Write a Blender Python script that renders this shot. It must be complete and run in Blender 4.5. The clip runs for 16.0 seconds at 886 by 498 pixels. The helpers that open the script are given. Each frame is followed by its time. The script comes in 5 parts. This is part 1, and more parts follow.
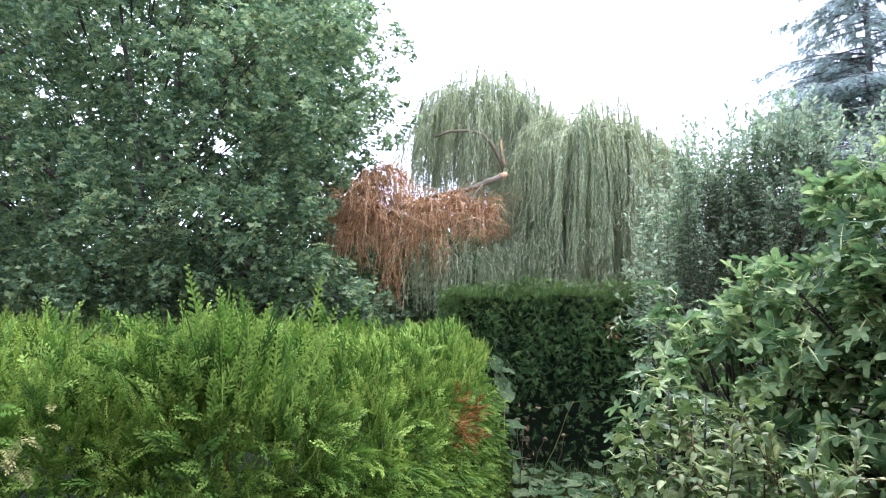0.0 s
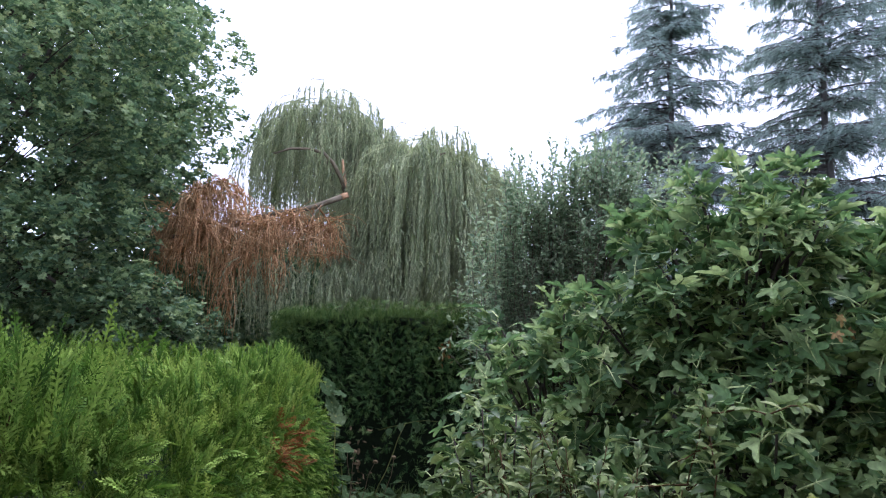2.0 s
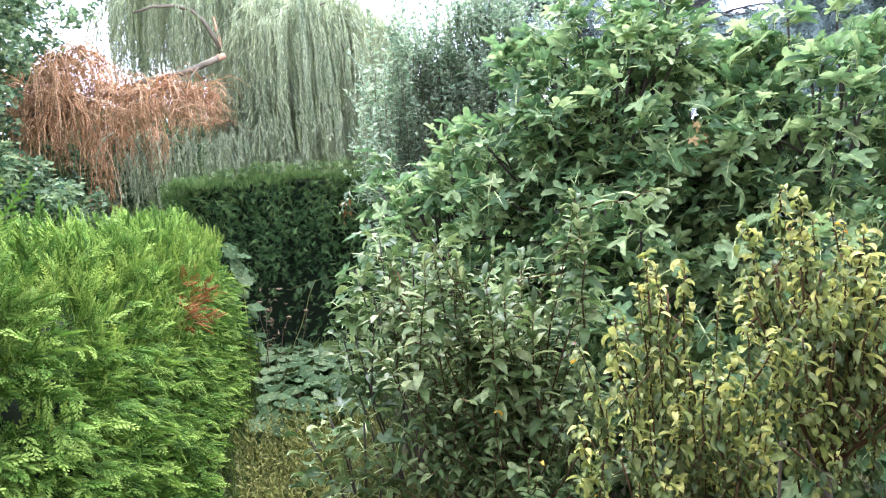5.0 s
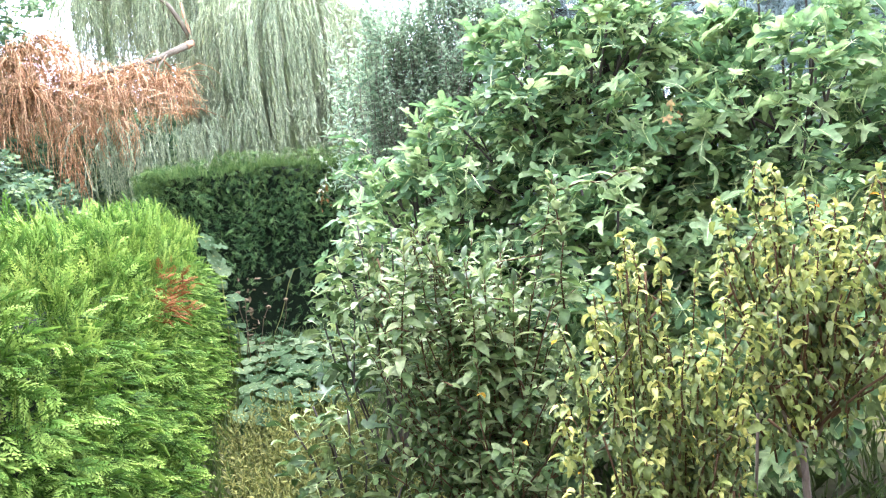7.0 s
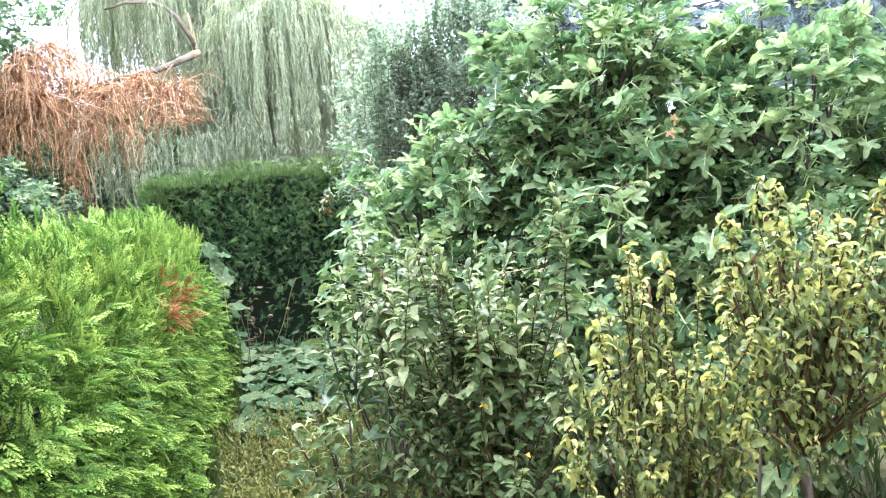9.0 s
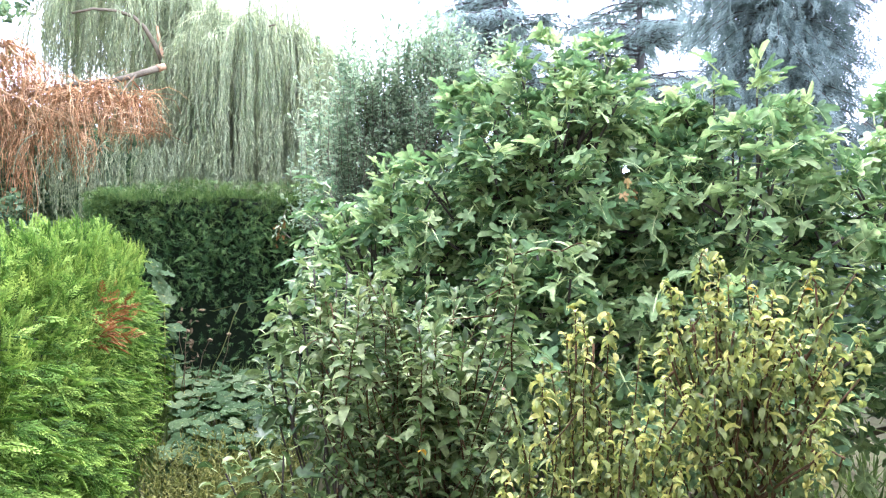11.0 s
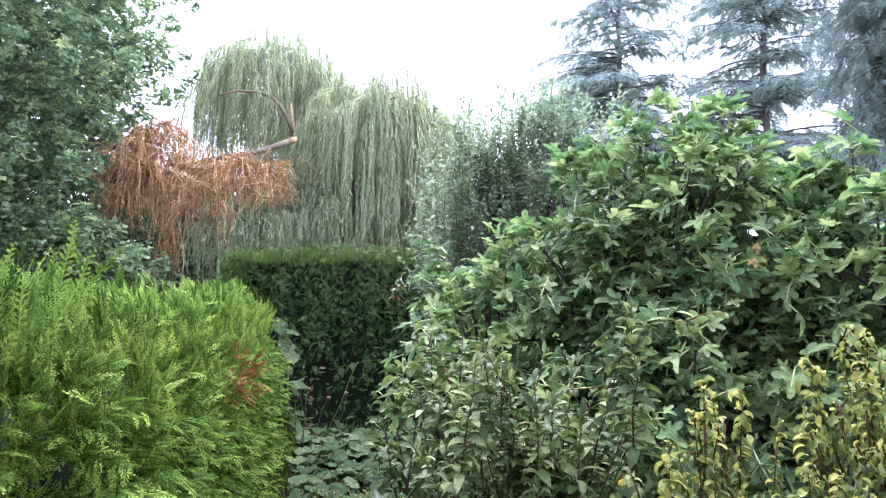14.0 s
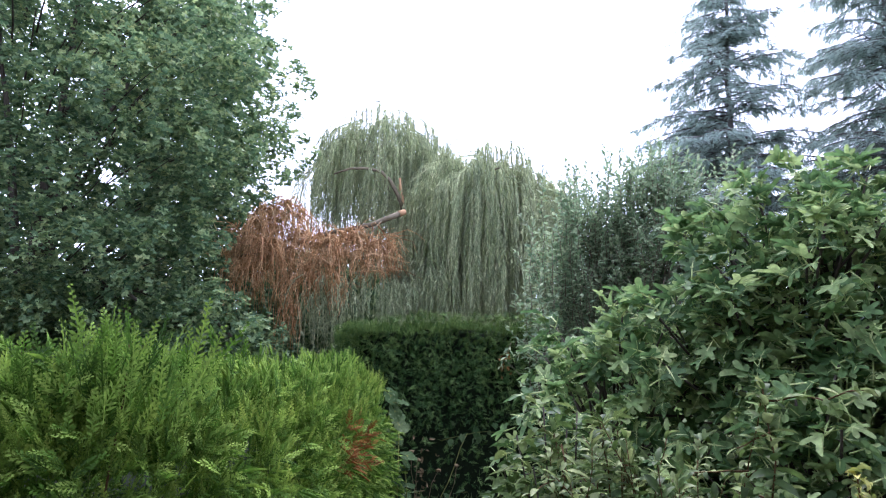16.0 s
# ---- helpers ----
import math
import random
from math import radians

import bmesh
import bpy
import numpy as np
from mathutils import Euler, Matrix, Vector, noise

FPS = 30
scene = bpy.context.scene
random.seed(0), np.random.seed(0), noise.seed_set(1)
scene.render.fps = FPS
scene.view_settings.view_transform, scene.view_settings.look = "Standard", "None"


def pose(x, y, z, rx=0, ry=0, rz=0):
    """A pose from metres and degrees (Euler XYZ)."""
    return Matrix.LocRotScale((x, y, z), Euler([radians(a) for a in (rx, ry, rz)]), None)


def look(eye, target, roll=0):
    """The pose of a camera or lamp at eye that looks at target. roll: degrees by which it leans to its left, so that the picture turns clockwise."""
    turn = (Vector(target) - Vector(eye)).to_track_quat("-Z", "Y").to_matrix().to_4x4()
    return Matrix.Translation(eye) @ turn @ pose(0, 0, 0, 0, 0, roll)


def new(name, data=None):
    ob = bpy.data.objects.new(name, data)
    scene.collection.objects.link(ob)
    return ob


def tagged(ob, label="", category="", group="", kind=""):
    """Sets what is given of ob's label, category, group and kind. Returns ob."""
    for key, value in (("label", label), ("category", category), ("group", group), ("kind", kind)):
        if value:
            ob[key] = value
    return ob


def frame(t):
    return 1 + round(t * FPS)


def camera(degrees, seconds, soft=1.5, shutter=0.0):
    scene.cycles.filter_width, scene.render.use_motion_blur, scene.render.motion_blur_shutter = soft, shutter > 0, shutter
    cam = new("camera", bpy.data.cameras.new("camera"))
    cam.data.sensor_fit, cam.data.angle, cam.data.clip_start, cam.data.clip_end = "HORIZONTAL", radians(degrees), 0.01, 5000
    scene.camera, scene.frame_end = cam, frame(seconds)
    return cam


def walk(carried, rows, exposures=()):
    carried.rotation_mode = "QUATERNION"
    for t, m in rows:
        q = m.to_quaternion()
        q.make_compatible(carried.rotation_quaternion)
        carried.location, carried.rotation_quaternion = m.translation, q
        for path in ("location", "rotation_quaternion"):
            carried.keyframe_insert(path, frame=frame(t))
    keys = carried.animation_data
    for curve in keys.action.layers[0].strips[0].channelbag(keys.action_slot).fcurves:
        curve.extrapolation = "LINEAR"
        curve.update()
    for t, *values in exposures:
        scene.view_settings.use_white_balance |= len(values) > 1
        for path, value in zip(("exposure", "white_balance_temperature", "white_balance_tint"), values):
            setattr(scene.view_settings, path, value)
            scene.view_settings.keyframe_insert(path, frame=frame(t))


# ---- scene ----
cam = camera(69.6, 16.0, soft=1.15)
PATH = [
    (0, (0.000, 0.000, 2.000), (-0.153, 1.983, 2.214), 2.2),
    (0.5, (0.010, -0.006, 2.005), (-0.101, 1.979, 2.222), 1.8),
    (1, (0.027, 0.003, 2.009), (0.016, 1.987, 2.258), 1.6),
    (1.5, (0.060, 0.001, 2.015), (0.200, 1.976, 2.292), 1.2),
    (2, (0.094, -0.009, 2.012), (0.421, 1.941, 2.308), 1.9),
    (2.5, (0.108, -0.038, 1.974), (0.449, 1.913, 2.247), 3.7),
    (3, (0.106, -0.063, 1.945), (0.426, 1.899, 2.161), 2.9),
    (3.5, (0.112, -0.083, 1.917), (0.455, 1.886, 1.984), 0.5),
    (4, (0.114, -0.094, 1.880), (0.520, 1.861, 1.776), 0.3),
    (4.5, (0.123, -0.102, 1.865), (0.689, 1.814, 1.761), -0.3),
    (5, (0.128, -0.104, 1.860), (0.746, 1.794, 1.727), -3.7),
    (5.2, (0.128, -0.100, 1.859), (0.773, 1.787, 1.705), -4.5),
    (7.5, (0.131, -0.100, 1.860), (0.811, 1.772, 1.672), -5.3),
    (8, (0.131, -0.100, 1.860), (0.812, 1.772, 1.677), -5.7),
    (8.2, (0.129, -0.101, 1.861), (0.802, 1.774, 1.677), -5.8),
    (10.3, (0.101, -0.116, 1.872), (0.851, 1.737, 1.797), -0.8),
    (10.5, (0.100, -0.117, 1.876), (0.873, 1.726, 1.805), -0.3),
    (11, (0.103, -0.121, 1.883), (0.923, 1.702, 1.844), 0.7),
    (11.5, (0.095, -0.129, 1.892), (0.887, 1.707, 1.945), 1.4),
    (12, (0.081, -0.134, 1.891), (0.827, 1.720, 1.971), 1.9),
    (12.5, (0.077, -0.140, 1.890), (0.764, 1.736, 1.992), 2.2),
    (13, (0.073, -0.140, 1.891), (0.695, 1.758, 1.999), 1.9),
    (13.5, (0.071, -0.144, 1.890), (0.614, 1.778, 2.003), 2.0),
    (14, (0.075, -0.144, 1.905), (0.561, 1.790, 2.051), 1.4),
    (14.5, (0.060, -0.157, 1.915), (0.419, 1.797, 2.144), 1.6),
    (15, (0.056, -0.159, 1.913), (0.302, 1.811, 2.152), 1.7),
    (15.5, (0.069, -0.144, 1.918), (0.256, 1.836, 2.139), 1.0),
    (16, (0.058, -0.150, 1.923), (0.209, 1.814, 2.269), 1.5),
]
EXPO = [(0.0, 0.17), (0.5, 0.17), (1.0, -0.03), (1.5, -0.28), (2.0, -0.75), (2.5, -0.90), (3.0, -0.53), (3.5, -0.03), (4.0, 0.07), (4.5, 0.07), (5.0, 0.82), (7.5, 1.43), (8.2, 1.43), (10.5, 1.07), (11.0, 1.02), (11.5, 0.82), (12.0, 0.72), (12.5, 0.72), (13.0, 0.62), (13.5, 0.57), (14.0, 0.47), (14.5, 0.17), (15.0, 0.02), (15.5, -0.03), (16.0, -0.35)]
walk(cam, [(t, look(eye, target, roll)) for t, eye, target, roll in PATH], [(t, stops + 0.45, 5800, 25) for t, stops in EXPO])

# ---- world and sun: a bright overcast sky ----
world = bpy.data.worlds.new("overcast_sky")
scene.world = world
world.use_nodes = True
wn, wl = world.node_tree.nodes, world.node_tree.links
sky = wn.new("ShaderNodeTexSky")
sky.sky_type, sky.sun_disc = "NISHITA", False
sky.sun_elevation, sky.sun_rotation = radians(62), radians(20)
dim = wn.new("ShaderNodeMix")
dim.data_type, dim.blend_type = "RGBA", "MULTIPLY"
dim.inputs[0].default_value = 1.0
dim.inputs[7].default_value = (0.10, 0.10, 0.10, 1)
veil = wn.new("ShaderNodeMix")
veil.data_type = "RGBA"
veil.inputs[0].default_value = 0.80
veil.inputs[7].default_value = (1.15, 1.20, 1.45, 1)
wl.new(sky.outputs[0], dim.inputs[6])
wl.new(dim.outputs[2], veil.inputs[6])
wl.new(veil.outputs[2], wn["Background"].inputs[0])
wn["Background"].inputs[1].default_value = 2.35

sun = new("sun", bpy.data.lights.new("sun", "SUN"))
sun.data.energy, sun.data.angle, sun.data.color = 4.0, radians(14), (1.0, 0.97, 0.90)
sun.matrix_world = look((3.0, 8.0, 16.0), (0, 0, 0))

rng = np.random.default_rng(7)


# ---- materials ----
def ramp_of(nodes, stops):
    r = nodes.new("ShaderNodeValToRGB")
    while len(r.color_ramp.elements) < len(stops):
        r.color_ramp.elements.new(0.5)
    for el, (p, c) in zip(r.color_ramp.elements, stops):
        el.position, el.color = p, (*c, 1)
    return r


def leaf_material(name, stops, through_light=0.3, rough=0.5, patch=1.3, blotch=None, gloss=0.4, mottle=60.0, lift=0.78):
    """Leaves: each one takes its own tone from the stops, shifted by broad patches and fine mottling."""
    m = bpy.data.materials.new(name)
    m.use_nodes = True
    n, l = m.node_tree.nodes, m.node_tree.links
    p = n["Principled BSDF"]
    geo, info = n.new("ShaderNodeNewGeometry"), n.new("ShaderNodeObjectInfo")
    tone, own = n.new("ShaderNodeAttribute"), n.new("ShaderNodeAttribute")
    tone.attribute_name, own.attribute_name = "tone", "own"
    add = n.new("ShaderNodeMath")
    add.operation = "MULTIPLY_ADD"
    l.new(own.outputs["Fac"], add.inputs[0])
    l.new(info.outputs["Random"], add.inputs[1])
    l.new(tone.outputs["Fac"], add.inputs[2])
    fr = add
    broad = n.new("ShaderNodeTexNoise")
    broad.inputs["Scale"].default_value = patch
    l.new(geo.outputs["Position"], broad.inputs["Vector"])
    mixv = n.new("ShaderNodeMix")
    mixv.inputs[0].default_value = 0.36
    l.new(fr.outputs[0], mixv.inputs[2])
    l.new(broad.outputs[0], mixv.inputs[3])
    ramp = ramp_of(n, stops)
    l.new(mixv.outputs[0], ramp.inputs[0])
    fine = n.new("ShaderNodeTexNoise")
    fine.inputs["Scale"].default_value = mottle
    l.new(geo.outputs["Position"], fine.inputs["Vector"])
    spread = n.new("ShaderNodeMapRange")
    spread.inputs[3].default_value, spread.inputs[4].default_value = 0.66 * lift, 1.34 * lift
    spread.inputs[1].default_value, spread.inputs[2].default_value = 0.3, 0.7
    l.new(fine.outputs[0], spread.inputs[0])
    mul = n.new("ShaderNodeMix")
    mul.data_type, mul.blend_type = "RGBA", "MULTIPLY"
    mul.inputs[0].default_value = 1.0
    l.new(ramp.outputs[0], mul.inputs[6])
    l.new(spread.outputs[0], mul.inputs[7])
    colour = mul.outputs[2]
    if blotch:
        bn = n.new("ShaderNodeTexNoise")
        bn.inputs["Scale"].default_value = 38.0
        l.new(geo.outputs["Position"], bn.inputs["Vector"])
        edge = n.new("ShaderNodeMapRange")
        edge.inputs[1].default_value, edge.inputs[2].default_value = blotch[1], blotch[1] + 0.06
        l.new(bn.outputs[0], edge.inputs[0])
        bm_ = n.new("ShaderNodeMix")
        bm_.data_type = "RGBA"
        l.new(edge.outputs[0], bm_.inputs[0])
        l.new(colour, bm_.inputs[6])
        bm_.inputs[7].default_value = (*blotch[0], 1)
        colour = bm_.outputs[2]
    l.new(colour, p.inputs["Base Color"])
    p.inputs["Roughness"].default_value = rough
    p.inputs["Specular IOR Level"].default_value = gloss
    tr = n.new("ShaderNodeBsdfTranslucent")
    l.new(colour, tr.inputs[0])
    ms = n.new("ShaderNodeMixShader")
    ms.inputs[0].default_value = through_light
    l.new(p.outputs[0], ms.inputs[1])
    l.new(tr.outputs[0], ms.inputs[2])
    l.new(ms.outputs[0], n["Material Output"].inputs[0])
    return m


def rough_material(name, stops, scale=6.0, rough=0.9, bump=0.5, stretch=(1, 1, 1)):
    """Bark, earth and the like: two scales of noise and a relief."""
    m = bpy.data.materials.new(name)
    m.use_nodes = True
    n, l = m.node_tree.nodes, m.node_tree.links
    p = n["Principled BSDF"]
    geo = n.new("ShaderNodeNewGeometry")
    mp = n.new("ShaderNodeMapping")
    mp.inputs["Scale"].default_value = stretch
    l.new(geo.outputs["Position"], mp.inputs["Vector"])
    a, b = n.new("ShaderNodeTexNoise"), n.new("ShaderNodeTexNoise")
    a.inputs["Scale"].default_value, b.inputs["Scale"].default_value = scale, scale * 9
    a.inputs["Detail"].default_value = 6
    l.new(mp.outputs[0], a.inputs["Vector"])
    l.new(mp.outputs[0], b.inputs["Vector"])
    mx = n.new("ShaderNodeMix")
    mx.inputs[0].default_value = 0.45
    l.new(a.outputs[0], mx.inputs[2])
    l.new(b.outputs[0], mx.inputs[3])
    r = ramp_of(n, stops)
    l.new(mx.outputs[0], r.inputs[0])
    l.new(r.outputs[0], p.inputs["Base Color"])
    bp = n.new("ShaderNodeBump")
    bp.inputs["Strength"].default_value, bp.inputs["Distance"].default_value = bump, 0.02
    l.new(mx.outputs[0], bp.inputs["Height"])
    l.new(bp.outputs[0], p.inputs["Normal"])
    p.inputs["Roughness"].default_value = rough
    p.inputs["Specular IOR Level"].default_value = 0.15
    return m


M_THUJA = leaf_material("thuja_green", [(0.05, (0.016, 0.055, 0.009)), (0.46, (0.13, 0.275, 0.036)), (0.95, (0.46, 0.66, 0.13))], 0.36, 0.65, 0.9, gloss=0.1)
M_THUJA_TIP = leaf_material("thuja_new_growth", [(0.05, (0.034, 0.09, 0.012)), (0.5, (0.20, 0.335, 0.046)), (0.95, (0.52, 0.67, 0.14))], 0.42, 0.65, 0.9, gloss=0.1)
M_THUJA_DEAD = leaf_material("thuja_scorched", [(0.2, (0.20, 0.085, 0.022)), (0.8, (0.42, 0.19, 0.055))], 0.25, 0.7, gloss=0.1)
M_BLEACHED = leaf_material("thuja_bleached", [(0.2, (0.16, 0.18, 0.05)), (0.8, (0.40, 0.40, 0.14))], 0.3, 0.6, gloss=0.1)
M_FARHEDGE = leaf_material("clipped_hedge_green", [(0.1, (0.018, 0.055, 0.016)), (0.5, (0.075, 0.16, 0.046)), (0.9, (0.23, 0.36, 0.105))], 0.24, 0.65, 0.8, gloss=0.1)
M_FARTIP = leaf_material("clipped_hedge_new_growth", [(0.2, (0.045, 0.11, 0.026)), (0.8, (0.19, 0.29, 0.075))], 0.3, 0.65, gloss=0.1)
# near-black: the shade deep between the sprays is put into this colour
M_CORE = rough_material("hedge_core_shade", [(0.3, (0.002, 0.006, 0.002)), (0.7, (0.010, 0.018, 0.005))], 24)
M_MAPLE = leaf_material("maple_leaf", [(0.1, (0.048, 0.105, 0.056)), (0.45, (0.125, 0.205, 0.098)), (0.75, (0.26, 0.35, 0.155)), (0.97, (0.44, 0.43, 0.165))], 0.46, 0.5, 0.7, gloss=0.25, lift=1.24)
M_WILLOW = leaf_material("willow_leaf", [(0.15, (0.22, 0.28, 0.155)), (0.5, (0.38, 0.44, 0.255)), (0.85, (0.58, 0.61, 0.36))], 0.5, 0.6, 0.6, gloss=0.2, lift=1.25)
M_DEAD = leaf_material("dead_willow_twig", [(0.1, (0.24, 0.12, 0.05)), (0.5, (0.58, 0.345, 0.155)), (0.9, (0.82, 0.63, 0.36))], 0.28, 0.7, 1.0, gloss=0.15, lift=1.18)
M_SILVER = leaf_material("grey_green_leaf", [(0.1, (0.085, 0.145, 0.08)), (0.5, (0.20, 0.285, 0.16)), (0.9, (0.40, 0.475, 0.29))], 0.48, 0.6, 0.9, gloss=0.12, lift=1.25)
# needles kept pale and bluish: the haze over them is put into this colour
M_SPRUCE = leaf_material("hazed_spruce_needle", [(0.1, (0.17, 0.23, 0.20)), (0.9, (0.34, 0.41, 0.36))], 0.6, 0.7, 0.5, gloss=0.1, lift=1.65)
M_CYPRESS = leaf_material("weeping_cypress_spray", [(0.1, (0.105, 0.16, 0.14)), (0.9, (0.26, 0.34, 0.28))], 0.38, 0.65, 0.5, gloss=0.15, lift=1.05)
M_FIG = leaf_material("fig_leaf", [(0.1, (0.030, 0.076, 0.027)), (0.45, (0.12, 0.215, 0.075)), (0.9, (0.37, 0.47, 0.19))], 0.44, 0.55, 1.4, gloss=0.25, mottle=30.0, lift=1.14)
M_WITHERED = leaf_material("withered_fig_leaf", [(0.2, (0.28, 0.17, 0.05)), (0.8, (0.60, 0.46, 0.13))], 0.3, 0.6)
M_FIGVEIN = leaf_material("fig_leafstalk", [(0.2, (0.34, 0.44, 0.15)), (0.8, (0.50, 0.58, 0.25))], 0.15, 0.5, lift=1.1)
M_APPLE = leaf_material("apple_leaf", [(0.06, (0.030, 0.066, 0.017)), (0.45, (0.12, 0.195, 0.052)), (0.9, (0.40, 0.475, 0.19))], 0.38, 0.5, 2.0, gloss=0.25, mottle=45.0, lift=0.80)
M_PEAR = leaf_material("yellowing_pear_leaf", [(0.05, (0.10, 0.15, 0.034)), (0.4, (0.28, 0.335, 0.075)), (0.75, (0.56, 0.56, 0.15)), (0.95, (0.80, 0.70, 0.22))], 0.45, 0.5, 2.0, ((0.17, 0.08, 0.025), 0.69), gloss=0.25, lift=0.82)
M_PEARLOW = leaf_material("olive_pear_leaf", [(0.1, (0.050, 0.095, 0.026)), (0.5, (0.18, 0.245, 0.065)), (0.9, (0.42, 0.47, 0.14))], 0.42, 0.45, 2.0, ((0.16, 0.07, 0.025), 0.70), gloss=0.3, lift=0.72)
M_YELLOW = leaf_material("autumn_yellow_leaf", [(0.2, (0.75, 0.32, 0.03)), (0.8, (0.85, 0.55, 0.06))], 0.35, 0.5)
M_SQUASH = leaf_material("squash_leaf", [(0.1, (0.026, 0.065, 0.020)), (0.5, (0.062, 0.118, 0.040)), (0.9, (0.14, 0.195, 0.085))], 0.3, 0.75, 1.5, ((0.20, 0.26, 0.15), 0.63), gloss=0.1)
M_WEED = leaf_material("weed_green", [(0.1, (0.07, 0.095, 0.022)), (0.5, (0.19, 0.215, 0.05)), (0.9, (0.42, 0.42, 0.13))], 0.35, 0.6, 2.0, gloss=0.15)
M_GRASS = leaf_material("grass_blade", [(0.15, (0.07, 0.14, 0.03)), (0.85, (0.17, 0.25, 0.06))], 0.3, 0.5, 0.5)
M_SHRUB = leaf_material("shrub_leaf", [(0.2, (0.045, 0.10, 0.028)), (0.5, (0.13, 0.215, 0.06)), (0.9, (0.30, 0.385, 0.125))], 0.34, 0.5, 1.6, gloss=0.3)
M_DRY = rough_material("dry_seedhead", [(0.3, (0.075, 0.055, 0.028)), (0.7, (0.20, 0.15, 0.08))], 40)
M_BARK = rough_material("dark_bark", [(0.3, (0.035, 0.03, 0.024)), (0.7, (0.11, 0.095, 0.075))], 8, stretch=(1, 1, 0.25))
M_GREYBARK = rough_material("grey_young_bark", [(0.3, (0.085, 0.07, 0.05)), (0.7, (0.21, 0.175, 0.125))], 14, stretch=(1, 1, 0.3))
M_SPBARK = rough_material("spruce_bark", [(0.3, (0.11, 0.105, 0.10)), (0.7, (0.23, 0.22, 0.205))], 8, stretch=(1, 1, 0.25))
M_WBARK = rough_material("willow_bark", [(0.3, (0.10, 0.085, 0.055)), (0.7, (0.30, 0.26, 0.17))], 9)
M_WOOD = rough_material("split_fresh_wood", [(0.3, (0.45, 0.24, 0.12)), (0.7, (0.72, 0.48, 0.28))], 20)
M_RED = rough_material("red_brown_shoot", [(0.3, (0.040, 0.026, 0.011)), (0.7, (0.115, 0.066, 0.028))], 30)
M_SOIL = rough_material("garden_ground", [(0.25, (0.035, 0.028, 0.018)), (0.5, (0.06, 0.06, 0.025)), (0.75, (0.07, 0.11, 0.03))], 1.2, bump=0.8)
M_ROOF = rough_material("weathered_roof_tile", [(0.3, (0.30, 0.29, 0.27)), (0.7, (0.46, 0.45, 0.43))], 3)
M_RENDER = rough_material("pale_house_render", [(0.3, (0.55, 0.53, 0.48)), (0.7, (0.66, 0.64, 0.60))], 2, bump=0.15)
M_BACKWALL = rough_material("grey_brown_render", [(0.3, (0.13, 0.115, 0.10)), (0.7, (0.20, 0.18, 0.155))], 2, bump=0.2)
M_GLASS = bpy.data.materials.new("window_glass")
M_GLASS.use_nodes = True
M_GLASS.node_tree.nodes["Principled BSDF"].inputs["Base Color"].default_value = (0.03, 0.04, 0.05, 1)
M_GLASS.node_tree.nodes["Principled BSDF"].inputs["Roughness"].default_value = 0.06


# ---- mesh helpers ----
def mesh_from(name, verts, tris, mats=(), mat_index=None, smooth=True):
    me = bpy.data.meshes.new(name)
    verts, tris = np.asarray(verts, np.float32), np.asarray(tris, np.int32)
    me.vertices.add(len(verts))
    me.vertices.foreach_set("co", verts.ravel())
    me.loops.add(tris.size)
    me.loops.foreach_set("vertex_index", tris.ravel())
    me.polygons.add(len(tris))
    me.polygons.foreach_set("loop_start", np.arange(0, tris.size, 3, dtype=np.int32))
    for m in mats:
        me.materials.append(m)
    if mat_index is not None:
        me.polygons.foreach_set("material_index", np.asarray(mat_index, np.int32))
    me.update(calc_edges=True)
    if not smooth:
        me.polygons.foreach_set("use_smooth", np.zeros(len(tris), bool))
    return me


def mesh_part(name, me, parent=None, label="", kind=""):
    ob = new(name, me)
    if parent is not None:
        ob.parent = parent
    return tagged(ob, label, kind=kind)


def thing(name, at, label, category, group="", kind=""):
    ob = new(name)
    ob.empty_display_size = 0.1
    ob.location = at
    bpy.context.view_layer.update()
    return tagged(ob, label, category, group, kind)


def under(ob, parent):
    """Hang ob, which was built in world metres, under a thing."""
    ob.parent = parent
    ob.matrix_parent_inverse = Matrix.Translation(parent.location).inverted()
    return ob


def unit(v):
    v = np.asarray(v, float)
    return v / np.maximum(np.linalg.norm(v, axis=-1, keepdims=True), 1e-9)


def frames_of(along, up):
    """Rotations that take +y to along and +z near to up."""
    y = unit(along)
    x = np.cross(y, up)
    bad = np.linalg.norm(x, axis=1) < 1e-3
    x[bad] = np.cross(y[bad], np.array([1.0, 0.3, 0.2]))
    x = unit(x)
    return np.stack([x, y, np.cross(x, y)], axis=2)


def scatter(templates, at, along, up, size, tip_gain=0.25):
    """One vertex and triangle array of many copies with a tone for each, paler towards the tip; a template is (verts, tris)."""
    at, size = np.asarray(at, float), np.asarray(size, float)
    rot = frames_of(np.asarray(along, float), np.asarray(up, float)) * size[:, None, None]
    pick = rng.integers(0, len(templates), len(at))
    vs, ts, tones, base = [], [], [], 0
    for k, (tv, tt, *_) in enumerate(templates):
        sel = np.nonzero(pick == k)[0]
        if not len(sel):
            continue
        v = np.einsum("nij,vj->nvi", rot[sel], tv) + at[sel][:, None, :]
        t = tt[None] + (base + np.arange(len(sel)) * len(tv))[:, None, None]
        vs.append(v.reshape(-1, 3))
        ts.append(t.reshape(-1, 3))
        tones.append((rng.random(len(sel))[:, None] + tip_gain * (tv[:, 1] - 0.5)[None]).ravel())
        base += len(sel) * len(tv)
    return np.concatenate(vs), np.concatenate(ts), np.clip(np.concatenate(tones), 0, 1)


